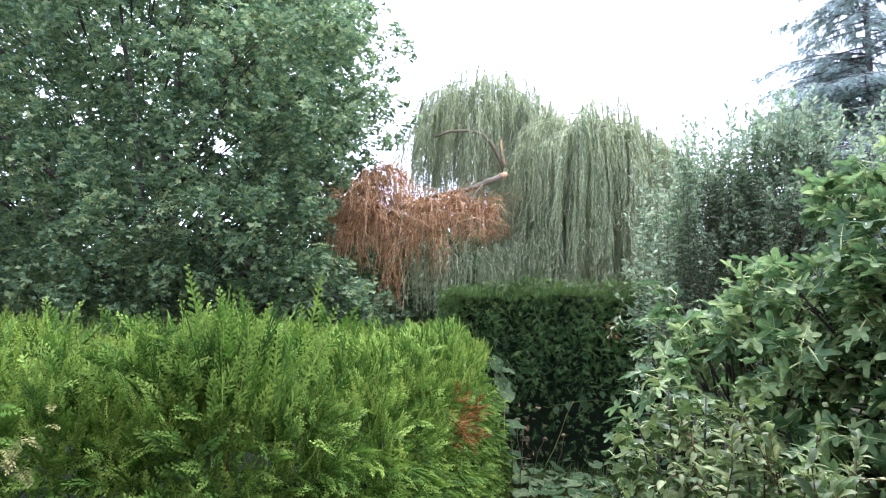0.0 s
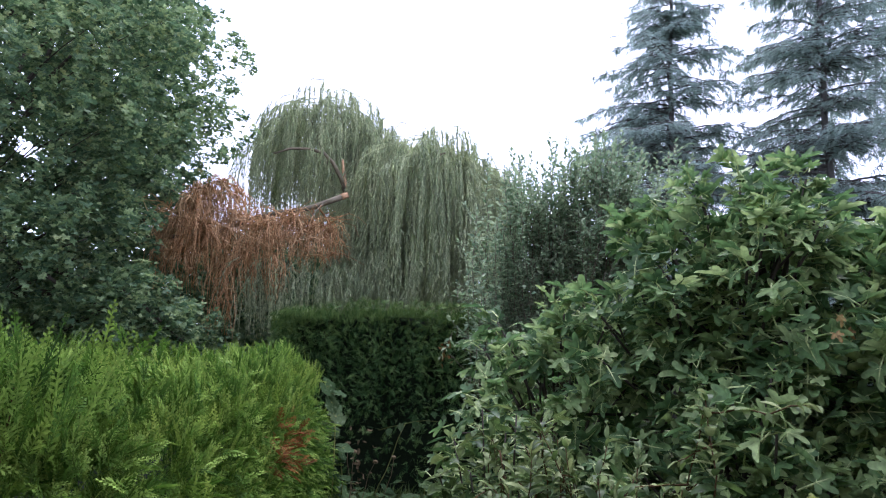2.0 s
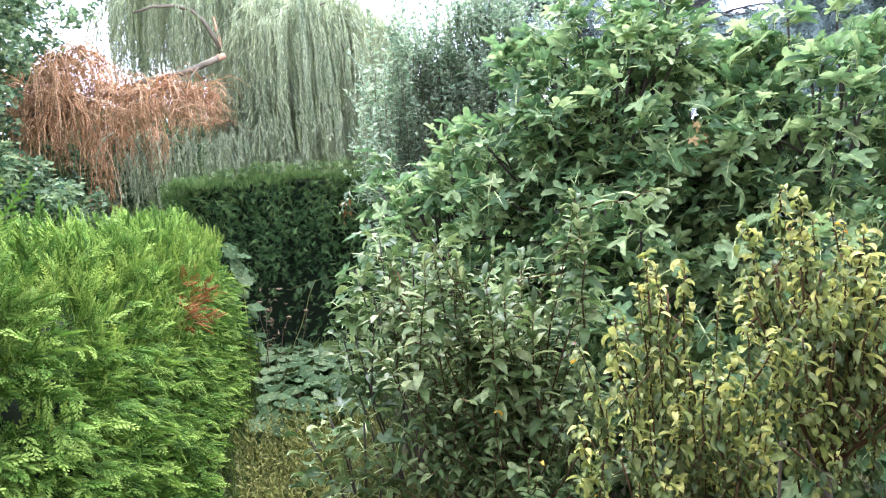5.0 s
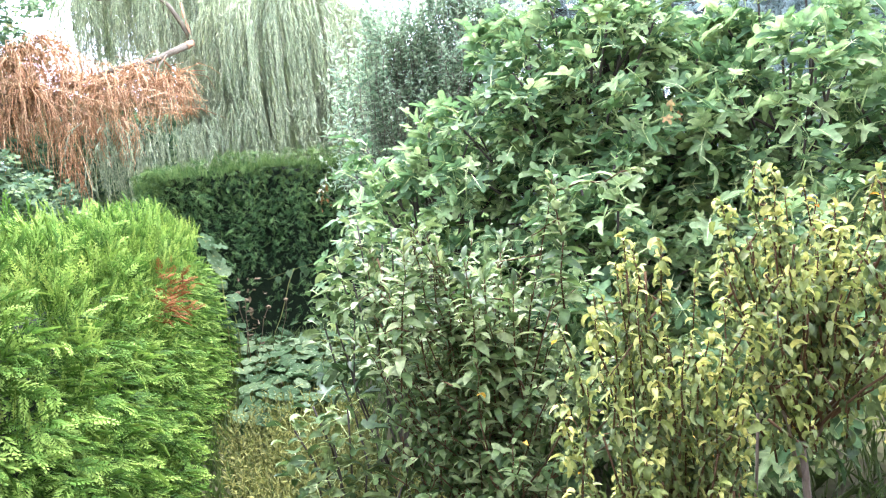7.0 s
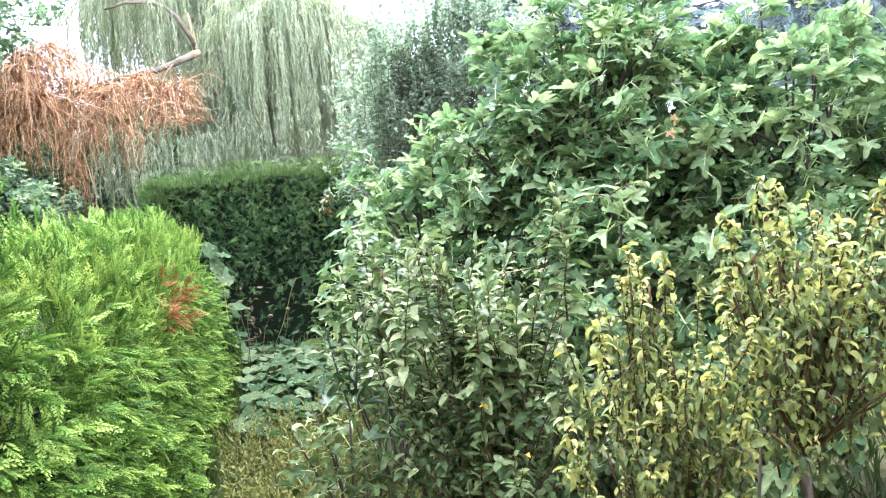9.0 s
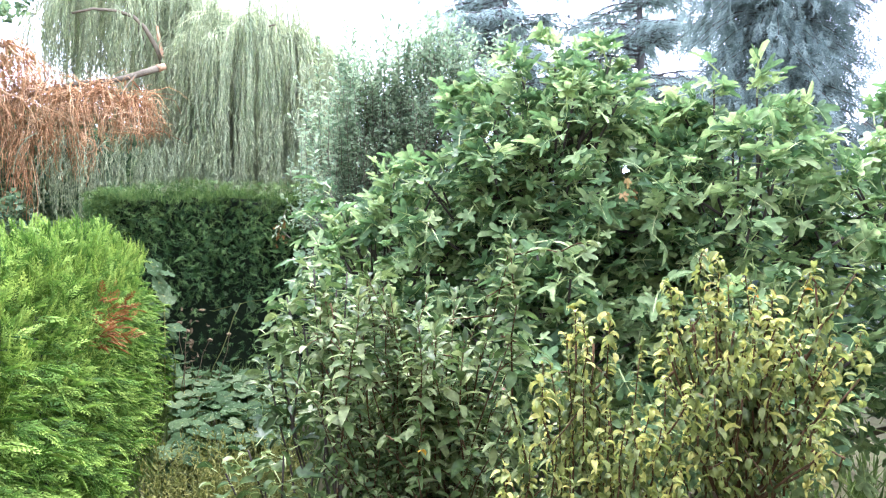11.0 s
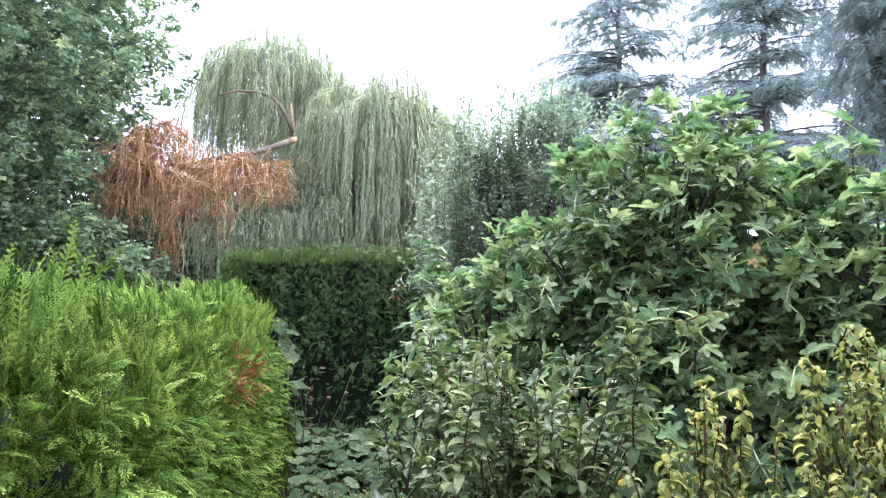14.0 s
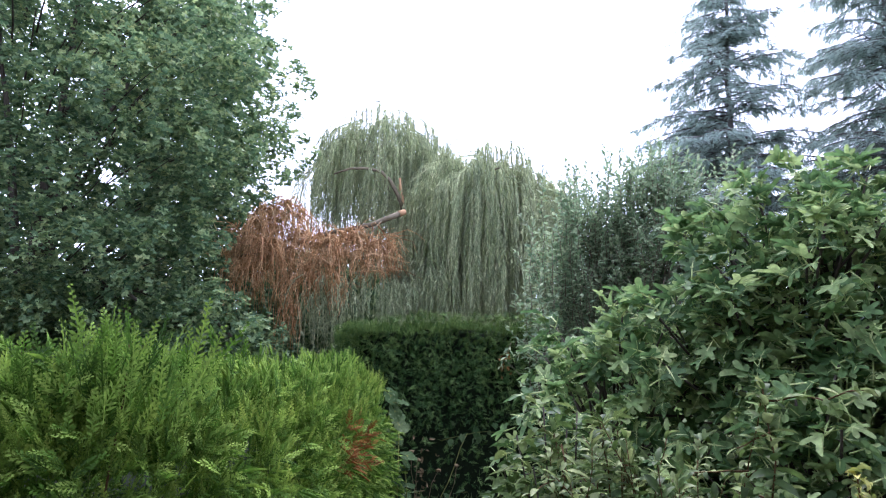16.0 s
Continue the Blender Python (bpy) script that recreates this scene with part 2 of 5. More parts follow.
def foliage(name, templates, at, along, up, size, material, parent, label="", kind="stuff", tip_gain=0.25):
    v, t, tone = scatter(templates, at, along, up, size, tip_gain)
    me = mesh_from(name, v, t, [material])
    me.attributes.new("tone", "FLOAT", "POINT").data.foreach_set("value", tone.astype(np.float32))
    return under(mesh_part(name, me, None, label, kind), parent)


def pieces(name, templates, at, along, up, size, mats, parent):
    """Leaves as objects of their own on shared meshes; a template is (verts, tris, material numbers)."""
    data = [mesh_from(name, v, t, mats, mi) for v, t, mi in templates]
    for me in data:
        me.attributes.new("own", "FLOAT", "POINT").data.foreach_set("value", np.ones(len(me.vertices), np.float32))
    rot = frames_of(np.asarray(along, float), np.asarray(up, float))
    pick = rng.integers(0, len(data), len(at))
    inv = Matrix.Translation(parent.location).inverted()
    for k in range(len(at)):
        ob = new(name, data[pick[k]])
        m = Matrix(rot[k].tolist()).to_4x4()
        ob.matrix_basis = Matrix.Translation(at[k]) @ m @ Matrix.Scale(float(size[k]), 4)
        ob.parent = parent
        ob.matrix_parent_inverse = inv


def tubes(runs, sides=5):
    """Tapered tubes: runs of (points, start radius, end radius)."""
    vs, ts, base = [], [], 0
    ang = np.arange(sides) * 2 * np.pi / sides
    for pts, r0, r1 in runs:
        pts = np.asarray(pts, float)
        n = len(pts)
        d = unit(np.gradient(pts, axis=0))
        ref = np.where(np.abs(d[:, 2:3]) > 0.9, np.array([[1.0, 0, 0]]), np.array([[0, 0, 1.0]]))
        x = unit(np.cross(d, ref))
        y = np.cross(d, x)
        rad = np.linspace(r0, r1, n)[:, None, None]
        ring = pts[:, None] + rad * (np.cos(ang)[None, :, None] * x[:, None] + np.sin(ang)[None, :, None] * y[:, None])
        vs.append(ring.reshape(-1, 3))
        i, j = np.meshgrid(np.arange(n - 1), np.arange(sides), indexing="ij")
        a, b = base + i * sides + j, base + i * sides + (j + 1) % sides
        c, d2 = a + sides, b + sides
        ts += [np.stack([a, b, d2], -1).reshape(-1, 3), np.stack([a, d2, c], -1).reshape(-1, 3)]
        e = base + (n - 1) * sides
        ts.append(np.array([[e, e + k, e + k + 1] for k in range(1, sides - 1)]))
        ts.append(np.array([[base, base + k + 1, base + k] for k in range(1, sides - 1)]))
        base += n * sides
    return np.concatenate(vs), np.concatenate(ts)


def wood(name, runs, material, parent, sides=6, label=""):
    v, t = tubes(runs, sides)
    me = mesh_from(name, v, t, [material])
    tone = np.repeat(rng.random(len(runs)), [len(p) * sides for p, _, _ in runs])
    me.attributes.new("tone", "FLOAT", "POINT").data.foreach_set("value", tone.astype(np.float32))
    return under(mesh_part(name, me, None, label, "stuff" if len(runs) > 20 else ""), parent)


def bend(a, b, sag=0.0, n=7, wob=0.03):
    """A slightly crooked line from a to b with a rise or sag in the middle."""
    a, b = np.asarray(a, float), np.asarray(b, float)
    s = np.linspace(0, 1, n)[:, None]
    p = a + (b - a) * s
    p[:, 2] += (sag * 4 * s * (1 - s))[:, 0]
    p[1:-1] += rng.normal(0, wob * np.linalg.norm(b - a) / 3, (n - 2, 3))
    return p


# ---- leaf shapes: base at 0, tip at +y, face towards +z ----
def quad_strip(a, b, w0, w1, w2=None, z=0.0):
    """A narrow pointed blade between two points of the plane."""
    a, b = np.array(a, float), np.array(b, float)
    d = unit(b - a)
    s = np.array([-d[1], d[0]])
    pts = [a - s * w1, b, a + s * w1]
    return np.array([[p[0], p[1], z - 0.25 * p[0] ** 2 - 0.12 * p[1] ** 2] for p in pts]), np.array([[0, 1, 2]])


def gather(bits):
    vs, ts, base = [], [], 0
    for v, t in bits:
        vs.append(v)
        ts.append(t + base)
        base += len(v)
    return np.concatenate(vs), np.concatenate(ts)


def spray(branches, subs, width, seed, spread=0.42):
    """A flat fan of scale leaves as on thuja: an axis, side shoots and their twigs."""
    g = random.Random(seed)
    bits = [quad_strip((0, 0), (g.uniform(-0.05, 0.05), 1), width, width)]
    for k in range(branches):
        f = 0.1 + 0.85 * k / branches
        side = 1 if k % 2 else -1
        ln = spread * (1.15 - f) * g.uniform(0.75, 1.2)
        ang = radians(g.uniform(38, 58))
        a = np.array([0, f])
        d = np.array([side * math.sin(ang), math.cos(ang)])
        b = a + d * ln
        bits.append(quad_strip(a, b, width, width * 0.9, z=g.uniform(-0.02, 0.02)))
        for j in range(subs):
            h = 0.25 + 0.65 * j / max(1, subs)
            s2 = 1 if j % 2 else -1
            a2 = ang * side + s2 * radians(g.uniform(30, 45))
            p = a + d * ln * h
            q = p + np.array([math.sin(a2), math.cos(a2)]) * ln * 0.42 * (1.2 - h)
            bits.append(quad_strip(p, q, width * 0.7, width * 0.8, z=g.uniform(-0.03, 0.03)))
    return gather(bits)


def blade(width, fold=0.12, droop=0.25, curl=0.0, rows=4):
    """A pointed oval leaf, folded along its midrib and bent down towards the tip."""
    s = np.linspace(0, 1, rows + 1)
    w = width * np.sin(np.pi * s ** 0.85) ** 0.65
    w[0] = w[-1] = 0
    v = []
    for k, f in enumerate(s):
        z = -droop * f * f
        yy = f - curl * f * f * 0.3
        v += [(-w[k], yy, z + fold * w[k] / width * width * 2 + curl * 0.1 * math.sin(5 * f)), (0, yy, z), (w[k], yy, z + fold * w[k] * 2 - curl * 0.1 * math.sin(5 * f))]
    t = []
    for k in range(rows):
        a, b = 3 * k, 3 * k + 3
        for q in ((a, a + 1, b + 1, b), (a + 1, a + 2, b + 2, b + 1)):
            t += [(q[0], q[1], q[2]), (q[0], q[2], q[3])]
    return np.array(v, float), np.array(t)


def arched(width, fold, bend_by, twist=0.0, rows=4, blunt=0.6):
    """An oval leaf that arches over from base to tip and may twist on its way."""
    s = np.linspace(0, 1, rows + 1)
    w = width * np.sin(np.pi * (0.06 + 0.92 * s) ** 0.8) ** blunt
    w[-1] = 0.02
    v = []
    for k, f in enumerate(s):
        th = bend_by * f
        y, z = math.sin(th) / bend_by, -(1 - math.cos(th)) / bend_by
        ny, nz = math.sin(th), math.cos(th)
        c, q = math.cos(twist * f), math.sin(twist * f)
        for side in (-1, 0, 1):
            x, h = side * w[k] * c, fold * w[k] * abs(side) + side * w[k] * q
            v.append((x, y + h * ny, z + h * nz))
    t = []
    for k in range(rows):
        a, b = 3 * k, 3 * k + 3
        for q in ((a, a + 1, b + 1, b), (a + 1, a + 2, b + 2, b + 1)):
            t += [(q[0], q[1], q[2]), (q[0], q[2], q[3])]
    return np.array(v, float), np.array(t)


def lobed(tips, notch, base_angle=150, cup=0.1, seed=0, wavy=0.0, shoulder=0.84):
    """A palmate leaf: lobe tips as (angle from +y, length), fanned from the stalk's end."""
    g = random.Random(seed)
    rim = [(-base_angle, notch * 0.7)]
    for k, (a, r) in enumerate(tips):
        rim += [(a - 13, r * shoulder), (a + g.uniform(-2, 2), r), (a + 13, r * shoulder)]
        if k + 1 < len(tips):
            rim.append(((a + tips[k + 1][0]) / 2, notch * g.uniform(0.85, 1.15)))
    rim.append((base_angle, notch * 0.7))
    v = [(0, 0, 0)]
    for k, (a, r) in enumerate(rim):
        x, y = r * math.sin(radians(a)), r * math.cos(radians(a))
        v.append((x, y, cup * r * r * (1 if k % 2 else 0.6) * 0.6 - 0.28 * max(0, y) ** 2 + g.uniform(-wavy, wavy)))
    return np.array(v, float), np.array([(0, k, k + 1) for k in range(1, len(rim))])[:, [0, 2, 1]]


def with_stalk(leaf, length, width, rib=0.55):
    """A leaf on a pale stalk and midrib: verts, tris and material numbers."""
    v, t = leaf
    sv = np.array([(-width, -length, -0.1), (width, -length, -0.1), (width, 0, 0.004), (-width, 0, 0.004), (0, rib, 0.012 - 0.28 * rib * rib), (0, -length, -0.1 - width * 1.6), (0, 0, -width * 1.6)])
    st = np.array([(0, 1, 2), (0, 2, 3), (3, 2, 4), (0, 3, 6), (0, 6, 5), (1, 5, 6), (1, 6, 2)])
    for side in (-1, 1):
        tipv = np.array([side * 0.58, 0.36, -0.01])
        sv = np.concatenate([sv, [(0, -0.02, 0.012), (0, 0.05, 0.012), tipv]])
        st = np.concatenate([st, [(len(sv) - 3, len(sv) - 2, len(sv) - 1)]])
    return np.concatenate([v, sv]), np.concatenate([t, st + len(v)]), [0] * len(t) + [1] * len(st)


def petal(a, d, ln, w):
    """A blunt scale-leaf twig in the plane: four corners, widest past its middle."""
    s = np.array([-d[1], d[0]])
    m = a + d * ln * 0.6
    return np.array([a, m - s * w, a + d * ln, m + s * w])


def frond(pairs, width, reach, seed, droop=0.25, twigs=2):
    """A feathery conifer frond: a bent axis, side twigs that shorten to the tip and their own small teeth."""
    g = random.Random(seed)
    v, t = [], []

    def put(p, both=True):
        b = len(v)
        v.extend((x, y, z0 - droop * y * y - 0.25 * x * x) for x, y in p)
        t.extend([(b, b + 1, b + 2), (b, b + 2, b + 3)] if both else [(b, b + 1, b + 2)])

    z0 = 0.0
    put(petal(np.array([0.0, 0.0]), np.array([0.0, 1.0]), 1.0, width * 0.7))
    for k in range(2 * pairs):
        f = 0.06 + 0.88 * k / (2 * pairs)
        side = 1 if k % 2 else -1
        ang = radians(g.uniform(36, 54)) * side
        ln = reach * min(1.0, 0.45 + 2.2 * f) * (1.05 - f) ** 0.75 * g.uniform(0.75, 1.2)
        a, d = np.array([0.0, f]), np.array([math.sin(ang), math.cos(ang)])
        z0 = g.uniform(-0.03, 0.03)
        put(petal(a, d, ln, width))
        for j in range(twigs):
            h = 0.3 + 0.5 * j / max(1, twigs)
            a2 = ang + (1 if j % 2 else -1) * radians(g.uniform(30, 44))
            put(petal(a + d * ln * h, np.array([math.sin(a2), math.cos(a2)]), ln * 0.45 * (1.25 - h), width * 0.9), False)
    return np.array(v), np.array(t)


def finger_leaf(seed, cup, sag):
    """A fig leaf: five blunt fingers round a broad middle, folded and drooping."""
    g = random.Random(seed)
    rim = []
    for a, r, w in ((-110, 0.58, 0.15), (-52, 0.95, 0.19), (0, 1.2, 0.21), (52, 0.95, 0.19), (110, 0.58, 0.15)):
        a, r = radians(a + g.uniform(-6, 6)), r * g.uniform(0.88, 1.1)
        d, q = np.array([math.sin(a), math.cos(a)]), np.array([math.cos(a), -math.sin(a)])
        for f, side in ((0.55, -0.95), (0.78, -1.0), (0.94, -0.6), (1.0, 0.1), (0.94, 0.65), (0.78, 1.0), (0.55, 0.95)):
            rim.append(d * r * f + q * w * side)
    rim = [np.array([-0.08, -0.16])] + rim + [np.array([0.08, -0.16])]
    v = [(0.0, 0.0, 0.0)] + [(x, y, cup * abs(x) * 0.5 - sag * (x * x + y * y) * 0.6 + g.uniform(-0.02, 0.02)) for x, y in rim]
    return np.array(v), np.array([(0, k + 1, k) for k in range(1, len(rim))])


FROND_NEAR = [frond(8, 0.028, 0.36, 100 + s, 0.45) for s in range(6)]
FROND_FINE = [frond(14, 0.015, 0.15, 180 + s, 0.08, 1) for s in range(4)]
FROND_MID = [frond(6, 0.036, 0.36, 120 + s, 0.35, 1) for s in range(5)]
FROND_UP = [frond(8, 0.026, 0.17, 140 + s, 0.1, 0) for s in range(5)]
FROND_DARK = [frond(6, 0.045, 0.40, 160 + s, 0.3, 0) for s in range(4)]
SPRAY_LEAD = [spray(14, 1, 0.017, 90 + s, 0.15) for s in range(4)]
SPRAY_THIN = [spray(7, 0, 0.055, 70 + s, 0.34) for s in range(4)]
SPRAY_FAR = [spray(8, 1, 0.034, 60 + s, 0.5) for s in range(4)]
LEAF_SLIM = [(np.array([(0, 0, 0), (-0.065, 0.4, 0.03), (0, 1, -d), (0.065, 0.4, 0.03)]), np.array([(0, 2, 1), (0, 3, 2)])) for d in (0.05, 0.2)]
LEAF_SMALL = [blade(0.26, f, d, rows=2) for f, d in ((0.2, 0.15), (0.3, 0.4), (0.1, 0.25))]
LEAF_CURL = [arched(w, f, d, c, 5) for w, f, d, c in ((0.21, 0.6, 2.1, 0.7), (0.19, 0.9, 1.6, -1.0), (0.23, 0.5, 2.6, 0.4), (0.19, 0.9, 1.1, 1.1), (0.25, 0.5, 0.8, -0.5))]
LEAF_APPLE = [arched(0.195, f, d, c, 4) for f, d, c in ((0.35, 0.7, 0.2), (0.25, 1.2, -0.3), (0.45, 0.4, 0.4), (0.15, 1.6, 0.0))]
MAPLE = []
for cup in (0.15, 0.0, 0.3):
    rim = [(math.sin(radians(a)) * r, math.cos(radians(a)) * r, cup * r * r - 0.25 * (a == 0)) for a, r in ((-112, 0.62), (-60, 0.95), (-28, 0.6), (0, 1.1), (28, 0.6), (60, 0.95), (112, 0.62))]
    MAPLE.append((np.array([(0, 0, 0)] + rim), np.array([(0, 2, 1), (0, 3, 2), (0, 5, 3), (3, 5, 4), (0, 6, 5), (0, 7, 6)])[[0, 1, 2, 3, 4, 5]]))
FIG = [finger_leaf(9 + k, cup, sag) for k, (cup, sag) in enumerate(((0.8, 0.5), (1.3, 0.3), (0.4, 0.9), (1.0, 0.7), (0.6, 0.2), (1.6, 0.6)))]
LEAF_YOUNG = [arched(w, f, d, c, 4) for w, f, d, c in ((0.30, 0.6, 1.1, 0.3), (0.26, 0.8, 0.6, -0.4), (0.33, 0.4, 1.5, 0.1))]
SQUASH = [lobed(((-120, 0.8), (-62, 0.95), (0, 1.0), (62, 0.95), (120, 0.8)), 0.86, 165, c, 30 + s, 0.06, 0.97) for s, c in enumerate((0.35, 0.15, 0.5))]


# ---- ground ----
def ground_sheet():
    n = 60
    g = np.sign(np.linspace(-1, 1, n)) * np.abs(np.linspace(-1, 1, n)) ** 3 * 420
    xx, yy = np.meshgrid(g + 1.0, g + 6.0, indexing="ij")
    zz = np.array([[noise.noise((x * 0.6, y * 0.6, 0.0)) * 0.05 for x, y in zip(a, b)] for a, b in zip(xx, yy)])
    i, j = np.meshgrid(np.arange(n - 1), np.arange(n - 1), indexing="ij")
    a = i * n + j
    t = np.concatenate([np.stack([a, a + n, a + n + 1], -1).reshape(-1, 3), np.stack([a, a + n + 1, a + 1], -1).reshape(-1, 3)])
    ob = mesh_part("ground", mesh_from("ground", np.stack([xx, yy, zz], -1).reshape(-1, 3), t, [M_SOIL]))
    tagged(ob, "dark garden earth with weeds and rough grass", "ground", kind="structure")


ground_sheet()


# ---- wall added out of view behind the camera, to block low sky light ----
def blocking_wall():
    bm = bmesh.new()
    bmesh.ops.create_cube(bm, size=1.0, matrix=Matrix.Translation((0.5, -2.6, 2.9)) @ Matrix.Diagonal((18.0, 0.3, 5.8, 1.0)))
    me = bpy.data.meshes.new("sky_block_wall")
    bm.to_mesh(me)
    bm.free()
    me.materials.append(M_BACKWALL)
    tagged(new("sky_block_wall", me), "unseen plain wall added to block low sky light from behind", "wall", kind="structure")


blocking_wall()


# ---- hedges ----
def wobble(p, scale, seed=0.0):
    return np.array([noise.noise((x * scale + seed, y * scale, z * scale)) for x, y, z in p])


def hedge_points(outline, height, n, lobes, seed, batter=0.12):
    """Points on the sides of a hedge of a closed outline, with outward normals and the share of height."""
    o = np.asarray(outline, float)
    nxt = np.roll(o, -1, axis=0)
    ln = np.linalg.norm(nxt - o, axis=1)
    k = rng.choice(len(o), n, p=ln / ln.sum())
    f = rng.random(n)[:, None]
    xy = o[k] + (nxt[k] - o[k]) * f
    d = unit(nxt[k] - o[k])
    nrm = np.stack([d[:, 1], -d[:, 0], np.zeros(n)], 1)
    h = rng.random(n)
    p = np.concatenate([xy, (h * height)[:, None]], 1)
    out = lobes * wobble(p * [1, 1, 0.10], 5.2, seed) + lobes * 0.4 * wobble(p, 5.0, seed + 9) - batter * h ** 4
    return p + nrm * out[:, None], nrm, h


def hedge_core(outline, height, inset, parent):
    """A solid core for a hedge; its near-black colour holds the shade between the sprays."""
    o = np.asarray(outline, float)
    c = o.mean(0)
    rows = 9
    v, t, m = [], [], 0
    dense = np.concatenate([o[i] + (np.roll(o, -1, 0)[i] - o[i]) * np.linspace(0, 1, 13)[:-1, None] for i in range(len(o))])
    m = len(dense)
    dirs = unit(dense - c)
    half = (o.max(0) - o.min(0)) / 2
    for r in range(rows):
        f = r / (rows - 1)
        ring = c + (dense - c) * (1 - (inset + 0.10 * f ** 8) / half)
        z = f * (height - inset)
        w = np.array([noise.noise((x * 2.3, y * 2.3, z * 2.3)) * 0.10 for x, y in ring])
        v += [(*(p + dd * ww), z) for p, dd, ww in zip(ring, dirs, w)]
    for r in range(rows - 1):
        for k in range(m):
            a, b = r * m + k, r * m + (k + 1) % m
            t += [(a, b, b + m), (a, b + m, a + m)]
    top = len(v)
    v.append((*c, height - inset))
    t += [(top, (rows - 1) * m + k, (rows - 1) * m + (k + 1) % m) for k in range(m)]
    return under(mesh_part("core", mesh_from("core", np.array(v), np.array(t), [M_CORE]), None, "solid hedge core, the shade inside put into its near-black colour"), parent)


def inside_points(outline, n):
    """Points scattered over a convex outline."""
    o = np.asarray(outline, float)
    c = o.mean(0)
    nxt = np.roll(o, -1, 0)
    area = np.abs((o[:, 0] - c[0]) * (nxt[:, 1] - c[1]) - (o[:, 1] - c[1]) * (nxt[:, 0] - c[0]))
    k = rng.choice(len(o), n, p=area / area.sum())
    a, b = rng.random(n), rng.random(n)
    fl = a + b > 1
    a[fl], b[fl] = 1 - a[fl], 1 - b[fl]
    return c + (o[k] - c) * a[:, None] + (nxt[k] - c) * b[:, None]


def jitter(n, s):
    return rng.normal(0, s, (n, 3))


UP = np.array([0.0, 0.0, 1.0])


def thuja_hedge():
    # outline runs anticlockwise; the long side faces the vegetable plot
    outline = [(-3.6, 1.75), (-1.6, 1.80), (-0.78, 1.96), (-0.47, 2.5), (-0.22, 4.0), (0.10, 6.9), (-0.7, 7.4), (-3.6, 7.2)]
    height = 1.80
    hedge = thing("thuja_hedge", (-1.5, 4.0, 0), "tall bright green thuja hedge with loose new top growth", "hedge")
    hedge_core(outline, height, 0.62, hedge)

    def shoulder(p):
        # the far end leans back towards its top
        p[:, 0] -= 0.24 * np.clip((p[:, 1] - 4.5) / 2.4, 0, 1) * np.clip(p[:, 2] / height, 0, 1.1) ** 3
        return p

    # a dark inner layer of older fronds closes the face
    p, nrm, h = hedge_points(outline, height, 8200, 0.10, 5.0)
    sel = p[:, 0] > -3.0
    p, nrm, h = p[sel], nrm[sel], h[sel]
    n = len(p)
    q = shoulder(p - nrm * rng.uniform(0.18, 0.50, (n, 1)))
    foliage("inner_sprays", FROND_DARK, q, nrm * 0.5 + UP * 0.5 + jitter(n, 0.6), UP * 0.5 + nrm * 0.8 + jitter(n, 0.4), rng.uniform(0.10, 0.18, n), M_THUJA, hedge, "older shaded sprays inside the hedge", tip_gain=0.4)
    # feathery fronds in upright columns, with grooves where two plants meet
    p, nrm, h = hedge_points(outline, height, 8400, 0.26, 3.0)
    more = np.nonzero(p[:, 1] < 2.4)[0]
    p, nrm, h = np.concatenate([p, p[more]]), np.concatenate([nrm, nrm[more]]), np.concatenate([h, h[more]])
    gap = wobble(p * [1, 1, 0.10], 5.2, 3.0) + 0.35 * wobble(p, 6.0, 21.0)
    seen = (p[:, 0] > -2.9) & (p[:, 1] < 7.4) & ((gap > -0.10) | (h > 0.84) | (p[:, 1] < 2.3) | (rng.random(len(p)) < 0.16))
    p, nrm, h = p[seen], nrm[seen], h[seen]
    scorched = (np.abs(p[:, 1] - 4.2) < 0.10) & (np.abs(p[:, 2] - 1.33) < 0.11) & (p[:, 0] > -0.6)
    p[scorched] += nrm[scorched] * 0.13
    near = p[:, 1] < 3.3
    # high tip_gain: pale new ends, plus lit tips over shaded roots put into tone
    for name, sel, shapes, mat, per, label in (("side_sprays_near", near, FROND_NEAR, M_THUJA, 4, "flat green scale-leaf sprays"), ("side_sprays_far", ~near & ~scorched, FROND_MID, M_THUJA, 5, "flat green scale-leaf sprays"), ("scorched_patch", scorched, FROND_MID, M_THUJA_DEAD, 5, "rust-brown dead sprays")):
        m = int(sel.sum())
        lift = np.clip((h[sel] - 0.66) / 0.25, 0, 1)[:, None]
        nn = nrm[sel]
        tang = np.column_stack([-nn[:, 1], nn[:, 0], nn[:, 2]])
        main = unit(nn * (0.85 - 0.45 * lift) + tang * rng.normal(0, 0.42, (m, 1)) + UP * (rng.normal(0.02, 0.22, (m, 1)) + 1.1 * lift))
        root = p[sel] - nn * rng.uniform(0.04, 0.18, (m, 1)) * (1 - 0.3 * lift)
        main, root, nn, lift = (np.repeat(a, per, 0) for a in (main, root, nn, lift))
        n = len(root)
        q = shoulder(root + main * rng.uniform(-0.03, 0.12, (n, 1)) + jitter(n, 0.03))
        size = rng.uniform(0.06, 0.145, n)
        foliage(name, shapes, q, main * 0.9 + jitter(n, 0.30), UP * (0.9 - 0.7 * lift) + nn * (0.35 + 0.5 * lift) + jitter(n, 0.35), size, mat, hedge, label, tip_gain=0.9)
    # loose upright growth over the top, in uneven tufts
    xy = inside_points(outline, 2300)
    edge = np.min([(xy[:, 0] + 0.47) * -1.0 + (xy[:, 1] - 2.5) * 0.10, xy[:, 1] - 1.8], axis=0)
    xy = xy[(xy[:, 0] > -3.0) & (rng.random(2300) < np.clip(1.15 - 0.32 * edge, 0.25, 1))]
